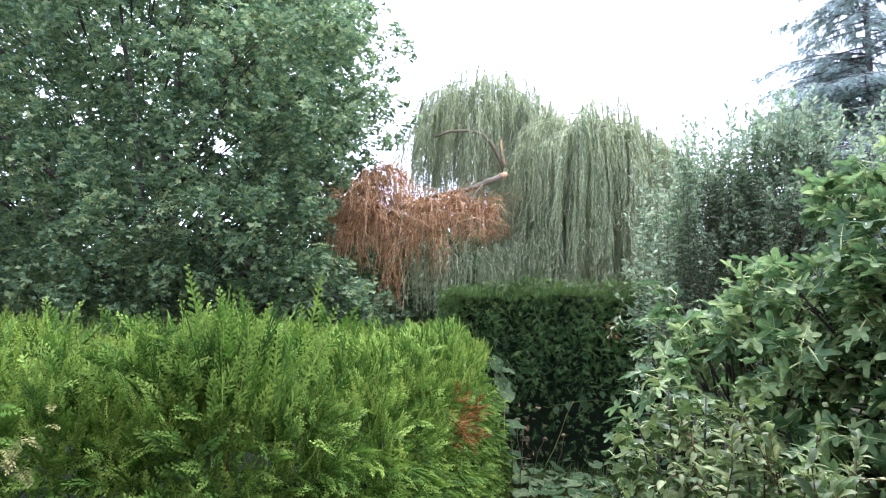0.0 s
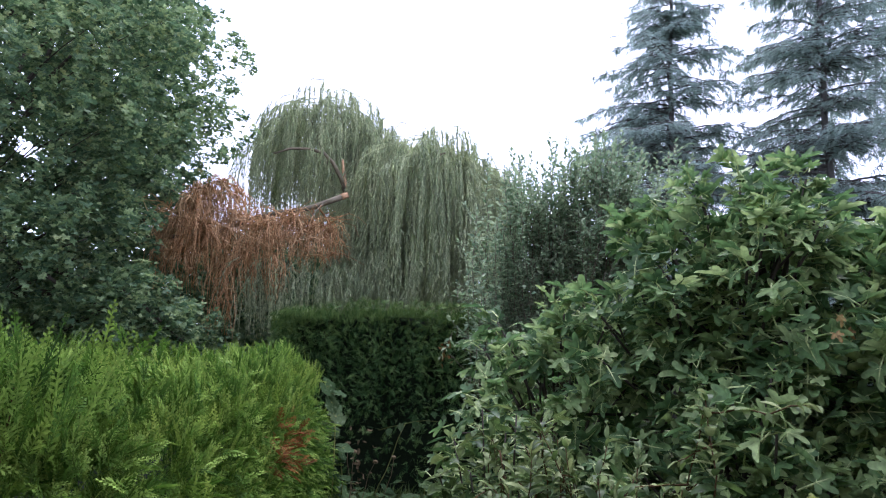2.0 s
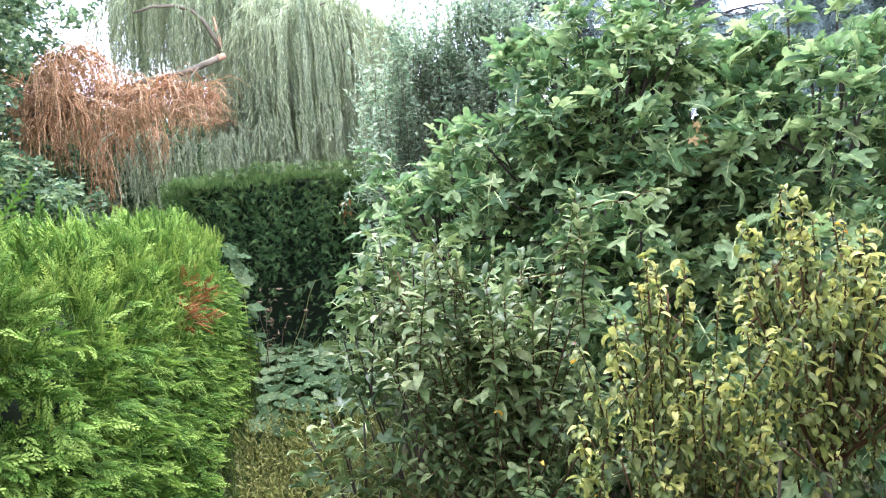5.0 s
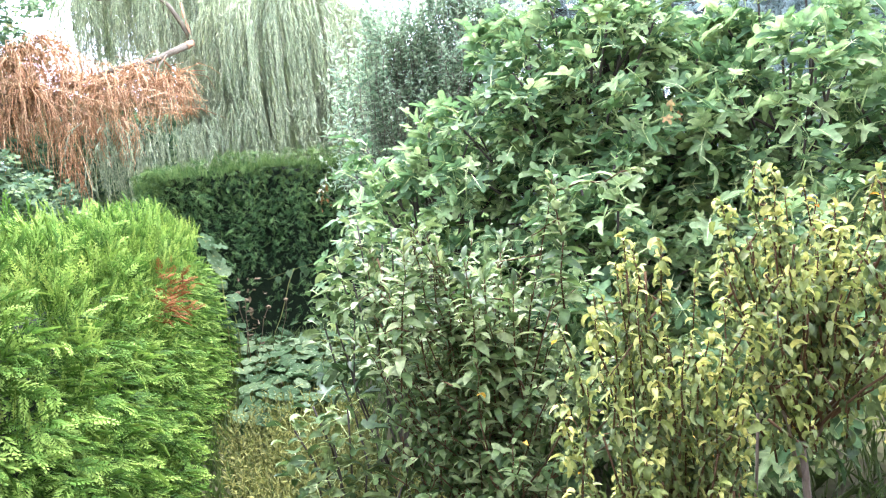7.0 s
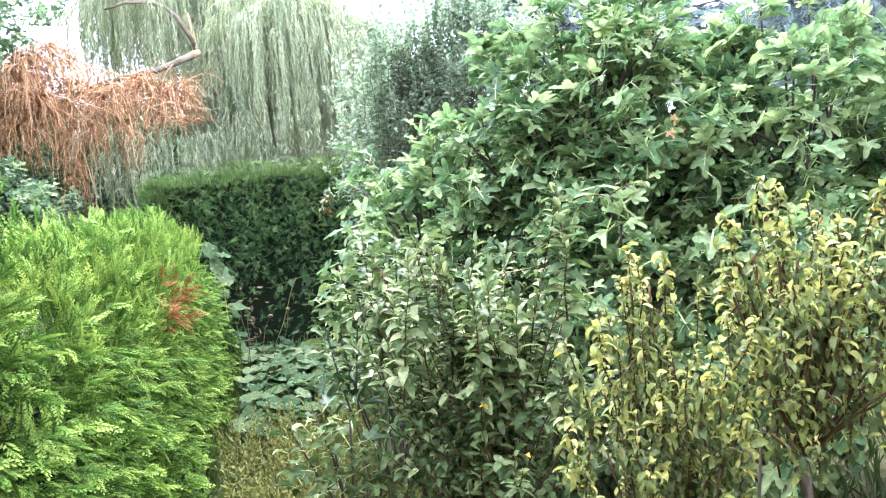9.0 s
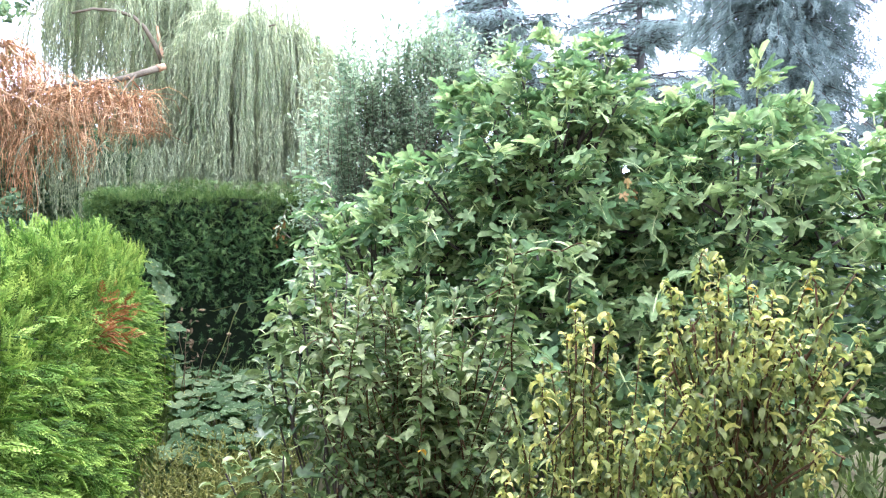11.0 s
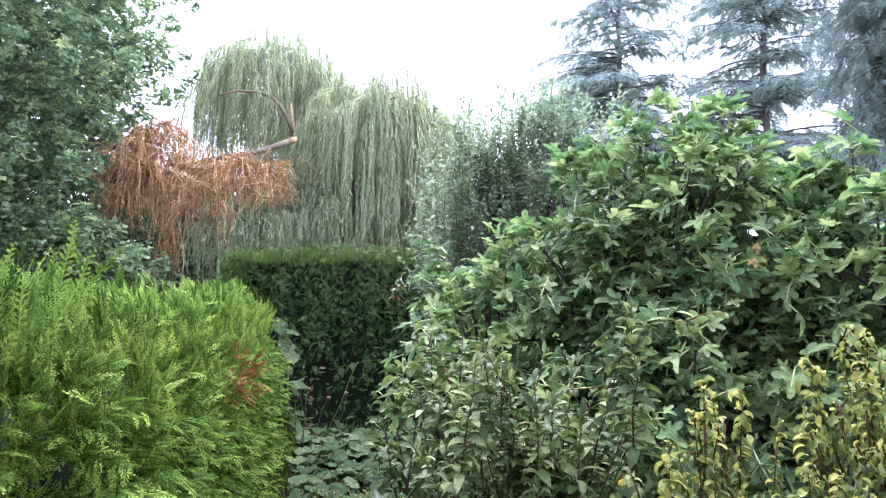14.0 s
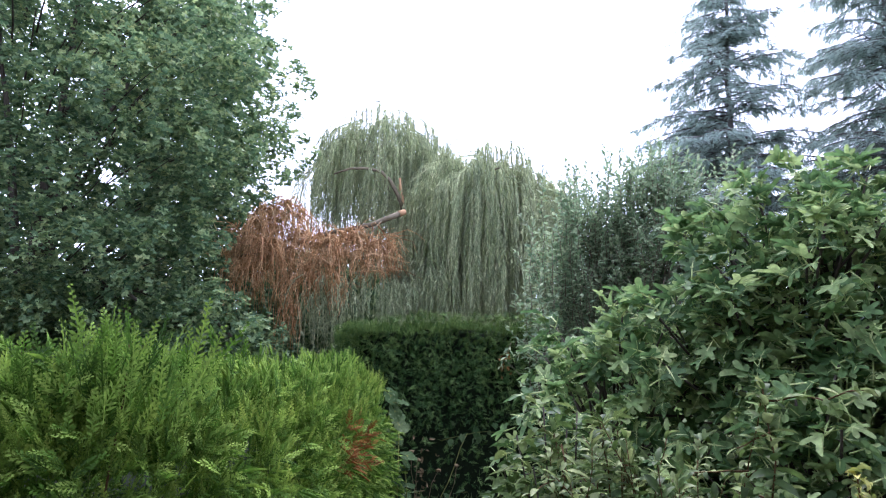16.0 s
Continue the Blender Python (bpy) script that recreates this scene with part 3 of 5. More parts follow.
    hump = np.array([noise.noise((x * 1.6, y * 1.6, 4.0)) + 0.6 * noise.noise((x * 4.5, y * 4.5, 7.0)) for x, y in xy])
    per = 8
    q = np.repeat(np.column_stack([xy, height - 0.24 + 0.13 * hump + 0.05 * np.clip(-xy[:, 0] - 0.9, 0, 2)]), per, axis=0)
    lean = np.repeat(rng.normal(0, 0.16, (len(xy), 3)), per, axis=0)
    n = len(q)
    al, up = UP * 1.1 + lean + jitter(n, 0.36), jitter(n, 1.0) + [0.3, -0.6, 0.1]
    sz = rng.uniform(0.08, 0.22, n) * np.repeat(rng.uniform(0.7, 1.25, len(xy)), per)
    q = shoulder(q + jitter(n, 0.04))
    close = q[:, 1] < 2.9
    # tone holds pale new growth and, by its strong gain, light on the tips
    for name, sel, shapes in (("top_growth_near", close, FROND_FINE), ("top_growth_far", ~close, FROND_UP)):
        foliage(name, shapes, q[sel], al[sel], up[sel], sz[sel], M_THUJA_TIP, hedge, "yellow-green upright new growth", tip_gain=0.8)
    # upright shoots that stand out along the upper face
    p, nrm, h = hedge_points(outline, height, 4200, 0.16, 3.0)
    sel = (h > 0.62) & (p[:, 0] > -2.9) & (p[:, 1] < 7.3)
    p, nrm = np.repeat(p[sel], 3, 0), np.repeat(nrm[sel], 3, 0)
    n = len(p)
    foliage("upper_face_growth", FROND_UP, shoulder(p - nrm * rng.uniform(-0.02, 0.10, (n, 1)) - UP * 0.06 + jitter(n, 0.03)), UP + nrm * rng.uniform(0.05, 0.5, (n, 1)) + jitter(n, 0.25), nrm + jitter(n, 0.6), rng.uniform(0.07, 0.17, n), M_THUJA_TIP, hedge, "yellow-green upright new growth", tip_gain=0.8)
    # longer leaders
    n = 260
    xy = inside_points(outline, n)
    q = np.column_stack([xy, np.full(n, height - 0.10)])
    foliage("leading_growth", SPRAY_LEAD, q, UP + jitter(n, 0.2), jitter(n, 1.0), rng.uniform(0.14, 0.30, n), M_THUJA_TIP, hedge, "thin upright leading shoots")
    # a few bleached fronds near the corner
    n = 9
    q = np.array([-1.30, 1.78, 1.60]) + rng.normal(0, 1, (n, 3)) * [0.10, 0.03, 0.04]
    foliage("bleached_fronds", FROND_NEAR, q, np.array([0.8, -0.3, 0.15]) + jitter(n, 0.3), UP + jitter(n, 0.3), rng.uniform(0.07, 0.12, n), M_BLEACHED, hedge, "yellowish bleached fronds")
    # a dense tuft that stands higher than the rest
    n = 130
    q = np.array([-0.83, 2.1, 1.72]) + rng.normal(0, 1, (n, 3)) * [0.12, 0.12, 0.05]
    foliage("tall_tuft", FROND_FINE, q, UP + jitter(n, 0.28), jitter(n, 1.0), rng.uniform(0.16, 0.36, n), M_THUJA, hedge, "dark tuft of taller shoots")
    wood("tuft_stem", [(bend((-0.80, 1.98, 1.45), (-0.79, 2.02, 1.95), 0, 5, 0.02), 0.004, 0.002)], M_RED, hedge, 5, "thin red-brown stem")


rng = np.random.default_rng(101)
thuja_hedge()


def clipped_hedge():
    outline = [(-0.70, 8.55), (4.6, 8.75), (4.6, 10.0), (-0.75, 9.9)]
    height = 2.60
    hedge = thing("clipped_hedge", (2.0, 9.2, 0), "dark clipped conifer hedge with a paler top", "hedge")
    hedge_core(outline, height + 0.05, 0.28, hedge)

    def slope(p):
        # the free end has sagged
        p[:, 2] -= 0.24 * np.clip((0.45 - p[:, 0]) / 1.2, 0, 1.2) * (p[:, 2] / height) ** 2
        return p

    p, nrm, h = hedge_points(outline, height, 34000, 0.14, 21.0)
    # sprays thin out low down, so the shade-coloured core shows there
    keep = (nrm[:, 1] < 0.5) & (p[:, 0] < 3.9) & (rng.random(len(p)) < np.clip((h - 0.22) * 2.0, 0.14, 1.0))
    p, nrm, h = p[keep], nrm[keep], h[keep]
    n = len(p)
    along = nrm * 0.6 + UP * 0.45 + jitter(n, 0.5)
    size = rng.uniform(0.08, 0.17, n)
    root = slope(p - nrm * rng.uniform(0.02, 0.22, (n, 1)) - unit(along) * (size * 0.5)[:, None])
    up = UP * 0.8 + nrm * 0.8 + jitter(n, 0.4)
    fresh = h + rng.normal(0, 0.07, n) > 0.84
    for name, sel, mat, label in (("side_sprays", ~fresh, M_FARHEDGE, "dark green sprays"), ("upper_sprays", fresh, M_FARTIP, "lighter green sprays under the top")):
        foliage(name, SPRAY_FAR, root[sel], along[sel], up[sel], size[sel], mat, hedge, label, tip_gain=0.6)
    n = 7500
    xy = inside_points(outline, n)
    z = height - 0.25 + 0.15 * np.array([noise.noise((x * 1.4, y * 1.4, 8.0)) + noise.noise((x * 5, y * 5, 3.0)) * 0.5 for x, y in xy])
    q = slope(np.column_stack([xy, z]))
    foliage("top_growth", FROND_UP, q, UP + jitter(n, 0.3), jitter(n, 1.0), rng.uniform(0.10, 0.24, n) * np.clip(0.8 + 2 * (z - height + 0.17), 0.6, 1.4), M_FARTIP, hedge, "lighter green new top growth")
    n = 20
    q = np.array([1.62, 8.55, 1.93]) + rng.normal(0, 1, (n, 3)) * [0.07, 0.04, 0.08]
    foliage("scorched_patch", SPRAY_FAR, q, np.array([0, -1.0, 0.2]) + jitter(n, 0.5), UP + jitter(n, 0.5), rng.uniform(0.08, 0.13, n), M_THUJA_DEAD, hedge, "small brown dead patch")


rng = np.random.default_rng(102)
clipped_hedge()


# ---- broad-leaved crowns ----
def clump_crown(centres, radii, per, squash=0.75, top_bias=0.35):
    """Leaf places on the upper and outer shells of many small clumps."""
    at, out = [], []
    for c, r, k in zip(centres, radii, per):
        d = unit(rng.normal(0, 1, (k, 3)) + np.array([0, 0, top_bias]))
        rr = r * rng.uniform(0.45, 1.05, k) ** 0.5
        at.append(c + d * rr[:, None] * [1, 1, squash])
        out.append(d)
    return np.concatenate(at), np.concatenate(out)


def maple_tree():
    base = np.array([-6.4, 11.2, 0.0])
    tree = thing("maple_tree", tuple(base), "large broad maple with dense dark green leaves", "tree")
    wood("trunk", [(bend(base, base + [0.2, 0, 3.2], n=6, wob=0.02), 0.36, 0.24)], M_BARK, tree, 10)
    centres, radii = [], []
    # the crown is a broad egg, widest low down; boughs end in separate leafy masses
    c0, ext = np.array([-6.6, 11.0, 5.6]), np.array([5.4, 4.3, 5.8])
    tries = 0
    while len(centres) < 420 and tries < 20000:
        tries += 1
        d = unit(rng.normal(0, 1, 3) + [0.15, -0.3, 0])
        p = c0 + d * ext * rng.uniform(0.62, 1.0)
        wid = 1.0 - 0.26 * max(0.0, (p[2] - 5.0) / 6.0)
        p[:2] = c0[:2] + (p[:2] - c0[:2]) * wid
        edge = -0.275 if 2.9 < p[2] < 4.6 else (-0.205 if p[2] < 6.6 else -0.245)
        if p[2] < 0.9 or p[1] > 13.2 or p[0] / p[1] > edge or p[0] < -11:
            continue
        if centres and np.min(np.linalg.norm((np.array(centres) - p) * [1, 0.8, 1.25], axis=1)) < 0.47:
            continue
        centres.append(p)
        radii.append(rng.uniform(0.42, 0.86))
    # low boughs that reach over the hedge
    for x, y, z in ((-2.5, 9.2, 2.5), (-2.9, 8.9, 2.3), (-2.3, 9.6, 2.2), (-3.3, 8.6, 2.6), (-4.3, 8.2, 2.4), (-5.2, 8.0, 2.7), (-3.8, 8.3, 3.5), (-1.9, 10.6, 1.7), (-2.4, 10.2, 1.5), (-3.0, 9.6, 1.6), (-3.8, 9.3, 1.7), (-4.6, 9.0, 1.6), (-5.6, 8.6, 1.8), (-6.6, 8.2, 2.2), (-7.5, 8.0, 2.4), (-6.2, 8.0, 3.2), (-2.2, 11.0, 2.0), (-1.6, 11.6, 1.5), (-1.7, 12.4, 2.2), (-1.1, 12.8, 1.9), (-0.5, 13.4, 1.9), (-2.8, 12.4, 3.2), (-2.5, 13.0, 3.7), (-2.1, 13.0, 2.8), (-3.1, 12.0, 4.2), (-3.2, 11.6, 2.8), (-2.7, 12.0, 2.2), (-3.6, 11.0, 3.4), (-2.3, 12.8, 2.0), (-1.8, 13.4, 1.7), (-2.0, 13.6, 2.6), (-2.7, 10.8, 1.9), (-2.55, 12.0, 6.2), (-2.65, 12.0, 6.8), (-2.6, 12.0, 5.7), (-2.85, 12.0, 5.3), (-3.2, 12.0, 4.9), (-3.5, 12.0, 4.5), (-3.1, 12.2, 5.9), (-3.1, 12.0, 6.5), (-3.5, 12.2, 5.4), (-3.9, 12.0, 5.0), (-3.0, 12.2, 7.2), (-3.3, 12.4, 6.8), (-2.75, 12.5, 4.7), (-3.1, 12.6, 4.2)):
        centres.append(np.array([x, y, z]))
        radii.append(0.62)
    centres = np.array(centres)
    at, out = [], []
    for c, r in zip(centres, radii):
        # each mass is a bunch of leafy shoot ends, thickest on its upper and outer side
        k = int((15 if c[2] > 3.0 else 21) * (r / 0.65) ** 2)
        d = unit(rng.normal(0, 1, (k, 3)) + [0.1, -0.35, 0.55])
        ends = c + d * r * rng.uniform(0.55, 1.05, (k, 1)) * [1.05, 1.05, 0.68]
        m = 24
        o = unit(np.repeat(d, m, 0) * 0.75 + rng.normal(0, 0.75, (k * m, 3)) + UP * 0.15)
        at.append(np.repeat(ends, m, 0) + o * rng.uniform(0.03, 0.17, (k * m, 1)))
        out.append(o)
    at, out = np.concatenate(at), np.concatenate(out)
    n = len(at)
    foliage("crown", MAPLE, at, out * 0.8 + jitter(n, 0.4) - UP * 0.2, UP * 0.9 + out * 0.45 + jitter(n, 0.35), rng.uniform(0.040, 0.072, n), M_MAPLE, tree, "many five-lobed green leaves in uneven clumps", tip_gain=0.15)
    # the far side of the crown closes the view through it, with gaps towards the top
    back = [np.array([rng.uniform(-12.5, -3.4), rng.uniform(12.6, 14.6), rng.uniform(1.2, 9.5)]) for _ in range(340)]
    back = [b for b in back if (b[0] / b[1] < -0.28 or b[2] > 5.2) and (b[2] < 5.5 or rng.random() < 0.9)]
    back += [np.array([rng.uniform(-3.6, -0.6), rng.uniform(12.8, 14.4), rng.uniform(0.9, 3.9)]) for _ in range(60)]
    ba, bo = clump_crown(back, [0.8] * len(back), [110] * len(back), 0.7, 0.5)
    m = len(ba)
    foliage("far_crown", MAPLE, ba, bo * 0.8 + jitter(m, 0.6), UP * 0.9 + bo * 0.5 + jitter(m, 0.4), rng.uniform(0.09, 0.14, m), M_MAPLE, tree, "leaves on the far side of the crown")
    tops = [centres[k] for k in rng.choice(len(centres), 14, replace=False)]
    for c in tops:
        wood("limb", [(bend(base + [0.1, 0, rng.uniform(1.6, 3.1)], c, 0.5, 8), 0.08, 0.02)], M_BARK, tree, 6)
    twigs = []
    for c in centres[::2]:
        a = np.array([c0[0] + (c[0] - c0[0]) * 0.55, c0[1] + (c[1] - c0[1]) * 0.55, max(0.8, c[2] - 0.9)])
        twigs.append((bend(a, c, 0.1, 5), 0.016, 0.006))
    wood("twig_growth", twigs, M_BARK, tree, 4)


rng = np.random.default_rng(103)
maple_tree()


def strand_leaves(roots, lengths, lean, per_metre, leaf, drop=0.8, loose=0.45):
    """Hanging twigs: tube runs, leaf places and leaf directions."""
    runs, at, al = [], [], []
    for r, ln, le in zip(roots, lengths, lean):
        n = 6
        s = np.linspace(0, 1, n)
        p = r + np.column_stack([le[0] * (1 - (1 - s) ** 2), le[1] * (1 - (1 - s) ** 2), 0.10 * ln * np.sin(np.pi * s) * 0.5 - ln * s ** 1.15])
        p[1:] += rng.normal(0, 0.012 * ln, (n - 1, 3)) * [1, 1, 0.3]
        runs.append((p, 0.007, 0.003))
        k = max(3, int(ln * per_metre))
        f = rng.random(k) * (n - 1.001)
        i = f.astype(int)
        q = p[i] + (p[i + 1] - p[i]) * (f - i)[:, None]
        d = unit(p[i + 1] - p[i])
        at.append(q)
        al.append(d * drop + rng.normal(0, loose, (k, 3)))
    return runs, np.concatenate(at), np.concatenate(al)


def willow_tree():
    base = np.array([0.9, 12.9, 0.0])
    tree = thing("weeping_willow", tuple(base), "weeping willow with long grey-green hanging shoots", "tree")
    fork = np.array([0.35, 12.5, 4.4])
    wood("trunk", [(bend(base, fork, n=7, wob=0.02), 0.27, 0.17)], M_WBARK, tree, 10)
    roots, lens, leans, boughs = [], [], [], []

    def dome(centre, rx, ry, fall, count, strands, low, heads):
        """Arching boughs over a rounded head; bunches of shoots hang from each."""
        c = np.array(centre)
        for hx, hy, dz in heads:
            wood("limb", [(bend(fork + rng.normal(0, 0.08, 3), c + [hx, hy, dz], 0.12, 8), 0.045, 0.014)], M_WBARK, tree, 6)
        for turn in range(count):
            a = 2 * math.pi * (turn * 0.618 + rng.uniform(0, 0.05))
            d = np.array([math.cos(a) * rx, math.sin(a) * ry, 0.0])
            f0, f1 = rng.uniform(0.0, 0.55), rng.uniform(0.6, 1.22)
            s = np.linspace(f0, f1, 6)[:, None]
            lift = rng.normal(-0.05, 0.2)
            arc = c + d * s - UP * (fall * s ** 2.4 - lift)
            arc[1:] += rng.normal(0, 0.03, (5, 3))
            boughs.append((arc, 0.010, 0.004))
            spread = unit(d)[:2]
            bunch = rng.random(3) ** 0.7 * 4.999
            for k in range(strands):
                f = min(4.999, max(0.0, bunch[k % 3] + rng.normal(0, 0.12)))
                i = int(f)
                r = arc[i] + (arc[i + 1] - arc[i]) * (f - i) + rng.normal(0, 0.035, 3) * [1, 1, 0.3]
                roots.append(r)
                lens.append(max(0.35, rng.uniform(0.35, 1.0) * (r[2] - low(r))))
                leans.append(spread * rng.uniform(0.02, 0.22) + rng.normal(0, 0.05, 2))

    dome((-0.30, 13.2, 6.95), 1.6, 1.45, 1.0, 104, 11, lambda r: 4.25 if r[0] < -0.6 else 3.2, [(-0.8, 0, -0.5), (0.1, 0.3, -0.2), (0.8, -0.4, -0.4), (-0.3, -0.9, -0.6)])
    dome((1.75, 12.0, 5.78), 1.55, 1.25, 0.55, 118, 12, lambda r: 2.3, [(-0.7, -0.3, -0.3), (0.1, 0.2, -0.1), (0.9, -0.3, -0.3), (0.2, -0.9, -0.3), (1.2, 0.5, -0.3)])
    dome((0.95, 12.9, 6.3), 0.9, 0.9, 0.6, 44, 10, lambda r: 2.6, [(0.1, 0, -0.3)])
    dome((3.1, 12.6, 5.45), 0.8, 0.9, 0.4, 38, 12, lambda r: 2.4, [(0.1, 0, -0.2)])
    dome((1.3, 12.4, 4.6), 1.6, 0.9, 0.5, 46, 10, lambda r: 2.2, [(0.4, -0.2, -0.2)])
    wood("branchwork", boughs, M_WILLOW, tree, 4)
    runs, at, al = strand_leaves(roots, lens, leans, 30, LEAF_SLIM, 1.0, 0.24)
    wood("hanging_growth", runs, M_WILLOW, tree, 3)
    n = len(at)
    foliage("crown", LEAF_SLIM, at, al, jitter(n, 1.0), rng.uniform(0.07, 0.135, n), M_WILLOW, tree, "narrow grey-green leaves on hanging shoots")
    # torn place where the limb broke away
    wood("torn_stub", [(bend((0.20, 12.0, 4.7), (0.10, 11.9, 5.42), 0, 5), 0.06, 0.02)], M_WOOD, tree, 7, "split orange wood of the torn fork")
    wood("bent_bough", [(np.array([(0.2, 12.0, 4.75), (0.08, 11.8, 5.05), (-0.08, 11.7, 5.30), (-0.25, 11.7, 5.46), (-0.5, 11.7, 5.52), (-0.85, 11.7, 5.50), (-1.15, 11.7, 5.38)]), 0.045, 0.018)], M_WBARK, tree, 7, "pale crooked bough")


rng = np.random.default_rng(104)
willow_tree()


def broken_limb():
    limb = thing("broken_willow_limb", (-1.2, 11.3, 2.2), "snapped willow limb with dead rust-brown hanging twigs", "fallen branch")
    line = np.array([(0.14, 11.25, 4.56), (-0.08, 11.2, 4.45), (-0.35, 11.15, 4.32), (-0.65, 11.15, 4.22), (-1.05, 11.15, 4.15), (-1.45, 11.15, 4.0), (-1.8, 11.15, 3.82), (-2.2, 11.1, 3.72), (-2.7, 11.0, 3.6)])
    wood("limb", [(line, 0.055, 0.024)], M_WBARK, limb, 9, "pale bare snapped limb")
    d = unit(line[0] - line[1])
    wood("torn_end", [(np.array([line[0] - d * 0.03, line[0] + d * 0.05, line[0] + d * 0.10]), 0.062, 0.045)], M_WOOD, limb, 8, "fresh orange split wood")
    wood("side_branch", [(bend((-0.2, 11.15, 4.38), (-0.42, 10.95, 4.0), 0.03, 5), 0.022, 0.008)], M_WBARK, limb, 6)
    boughs, runs, at, al = [], [], [], []

    def fountain(c, spread, drop, count):
        """Twigs that spring from one branch end, arch over and hang."""
        c = np.array(c)
        a = line[np.argmin(np.linalg.norm(line[2:] - c, axis=1)) + 2]
        boughs.append((bend(a, c, 0.10, 7, 0.06), 0.020, 0.010))
        for _ in range(int(count * 0.8)):
            th = rng.uniform(0, 2 * math.pi)
            out = np.array([math.cos(th), math.sin(th) * 0.8, 0.0]) * spread * rng.uniform(0.25, 1.25)
            fall, rise = drop * rng.uniform(0.2, 1.05), rng.uniform(0.05, 0.38) * spread / 0.4
            s = np.linspace(0, 1, 8)[:, None]
            p = c + rng.normal(0, 0.05, 3) + out * (1 - (1 - s) ** 2.0) + UP * (rise * np.sin(np.pi * np.minimum(1, s * 1.5)) * 0.6 - fall * s ** 1.9)
            p[2:] += np.cumsum(rng.normal(0, 0.032, (6, 3)), axis=0)
            runs.append((p, 0.0085, 0.0045))
            k = rng.integers(3, 9)
            f = rng.uniform(0.3, 1.0, k) * 6.999
            i = f.astype(int)
            q = p[i] + (p[i + 1] - p[i]) * (f - i)[:, None]
            at.append(q)
            al.append(unit(p[i + 1] - p[i]) + rng.normal(0, 0.4, (k, 3)))

    for c, spread, drop, count in (((-1.92, 11.3, 4.62), 0.42, 0.85, 70), ((-2.25, 11.3, 4.45), 0.45, 0.8, 70), ((-1.62, 11.2, 4.42), 0.30, 0.6, 40), ((-2.35, 11.1, 4.22), 0.46, 1.1, 110), ((-2.72, 11.2, 3.92), 0.30, 1.05, 75), ((-2.15, 10.9, 3.78), 0.46, 1.05, 150), ((-1.65, 11.1, 3.98), 0.40, 0.95, 90), ((-1.15, 10.95, 3.88), 0.42, 0.90, 110), ((-0.75, 11.05, 4.02), 0.36, 0.75, 80), ((-0.35, 11.1, 3.88), 0.36, 0.70, 85), ((-0.02, 11.2, 3.92), 0.22, 0.5, 40), ((-1.45, 10.95, 3.35), 0.32, 0.75, 70), ((-2.45, 10.9, 3.35), 0.36, 0.65, 70), ((-0.9, 10.95, 3.3), 0.24, 0.6, 45), ((-1.68, 10.9, 3.2), 0.14, 1.15, 46), ((-0.95, 10.9, 3.15), 0.09, 0.6, 18), ((-1.66, 10.9, 2.75), 0.10, 0.8, 26)):
        fountain(c, spread, drop, count)
    # crossing bare twigs
    for _ in range(560):
        a = np.array([rng.uniform(-2.9, 0.0), rng.uniform(10.8, 11.4), rng.uniform(3.35, 4.1)])
        boughs.append((bend(a, a + rng.normal(0, 0.35, 3) * [1, 0.6, 0.5], rng.uniform(0, 0.2), 5, 0.12), 0.007, 0.004))
    wood("branchwork", boughs, M_DEAD, limb, 4)
    wood("hanging_growth", runs, M_DEAD, limb, 3)
    at, al = np.concatenate(at), np.concatenate(al)
    n = len(at)
    foliage("dead_leaves", LEAF_SLIM, at, al, jitter(n, 1.0), rng.uniform(0.05, 0.10, n), M_DEAD, limb, "withered rust-brown leaves")
    # green shoots that still hang beside the dead ones
    roots = [np.array([rng.uniform(-1.5, 0.9), rng.normal(11.1, 0.25), 0.0]) for _ in range(230)]
    for r in roots:
        r[2] = 2.95 + 0.35 * r[0] * (r[0] > 0) + rng.uniform(0.0, 0.45)
    runs, at, al = strand_leaves(roots, rng.uniform(0.5, 1.1, 230), rng.normal(0, 0.12, (230, 2)), 30, LEAF_SLIM, 1.0, 0.26)
    n = len(at)
    foliage("green_foliage", LEAF_SLIM, at, al, jitter(n, 1.0), rng.uniform(0.07, 0.12, n), M_WILLOW, limb, "still living green shoots")
    wood("green_growth", runs, M_WILLOW, limb, 3)


rng = np.random.default_rng(105)
broken_limb()


def shoots(starts, tips, spacing, start_share=0.15):
    """Leaves along upright shoots, in a spiral: places and directions."""
    runs, at, al, tipness = [], [], [], []
    for a, b in zip(starts, tips):
        p = bend(a, b, 0, 6, 0.05)
        runs.append((p, 0.004, 0.002))
        ln = np.linalg.norm(np.asarray(b) - a)
        k = max(4, int(ln / spacing))
        f = np.linspace(start_share, 1.0, k)
        g = f * 4.999
        i = g.astype(int)
        q = p[i] + (p[i + 1] - p[i]) * (g - i)[:, None]
        d = unit(p[i + 1] - p[i])
        ang = np.arange(k) * 2.4 + rng.uniform(0, 6)
        side = np.column_stack([np.cos(ang), np.sin(ang), np.zeros(k)])
        at.append(q)
        al.append(side * (1.15 - 0.75 * f[:, None] ** 3) + d * (0.35 + 0.8 * f[:, None] ** 4) + rng.normal(0, 0.2, (k, 3)))
        tipness.append(f)
    return runs, np.concatenate(at), np.concatenate(al), np.concatenate(tipness)


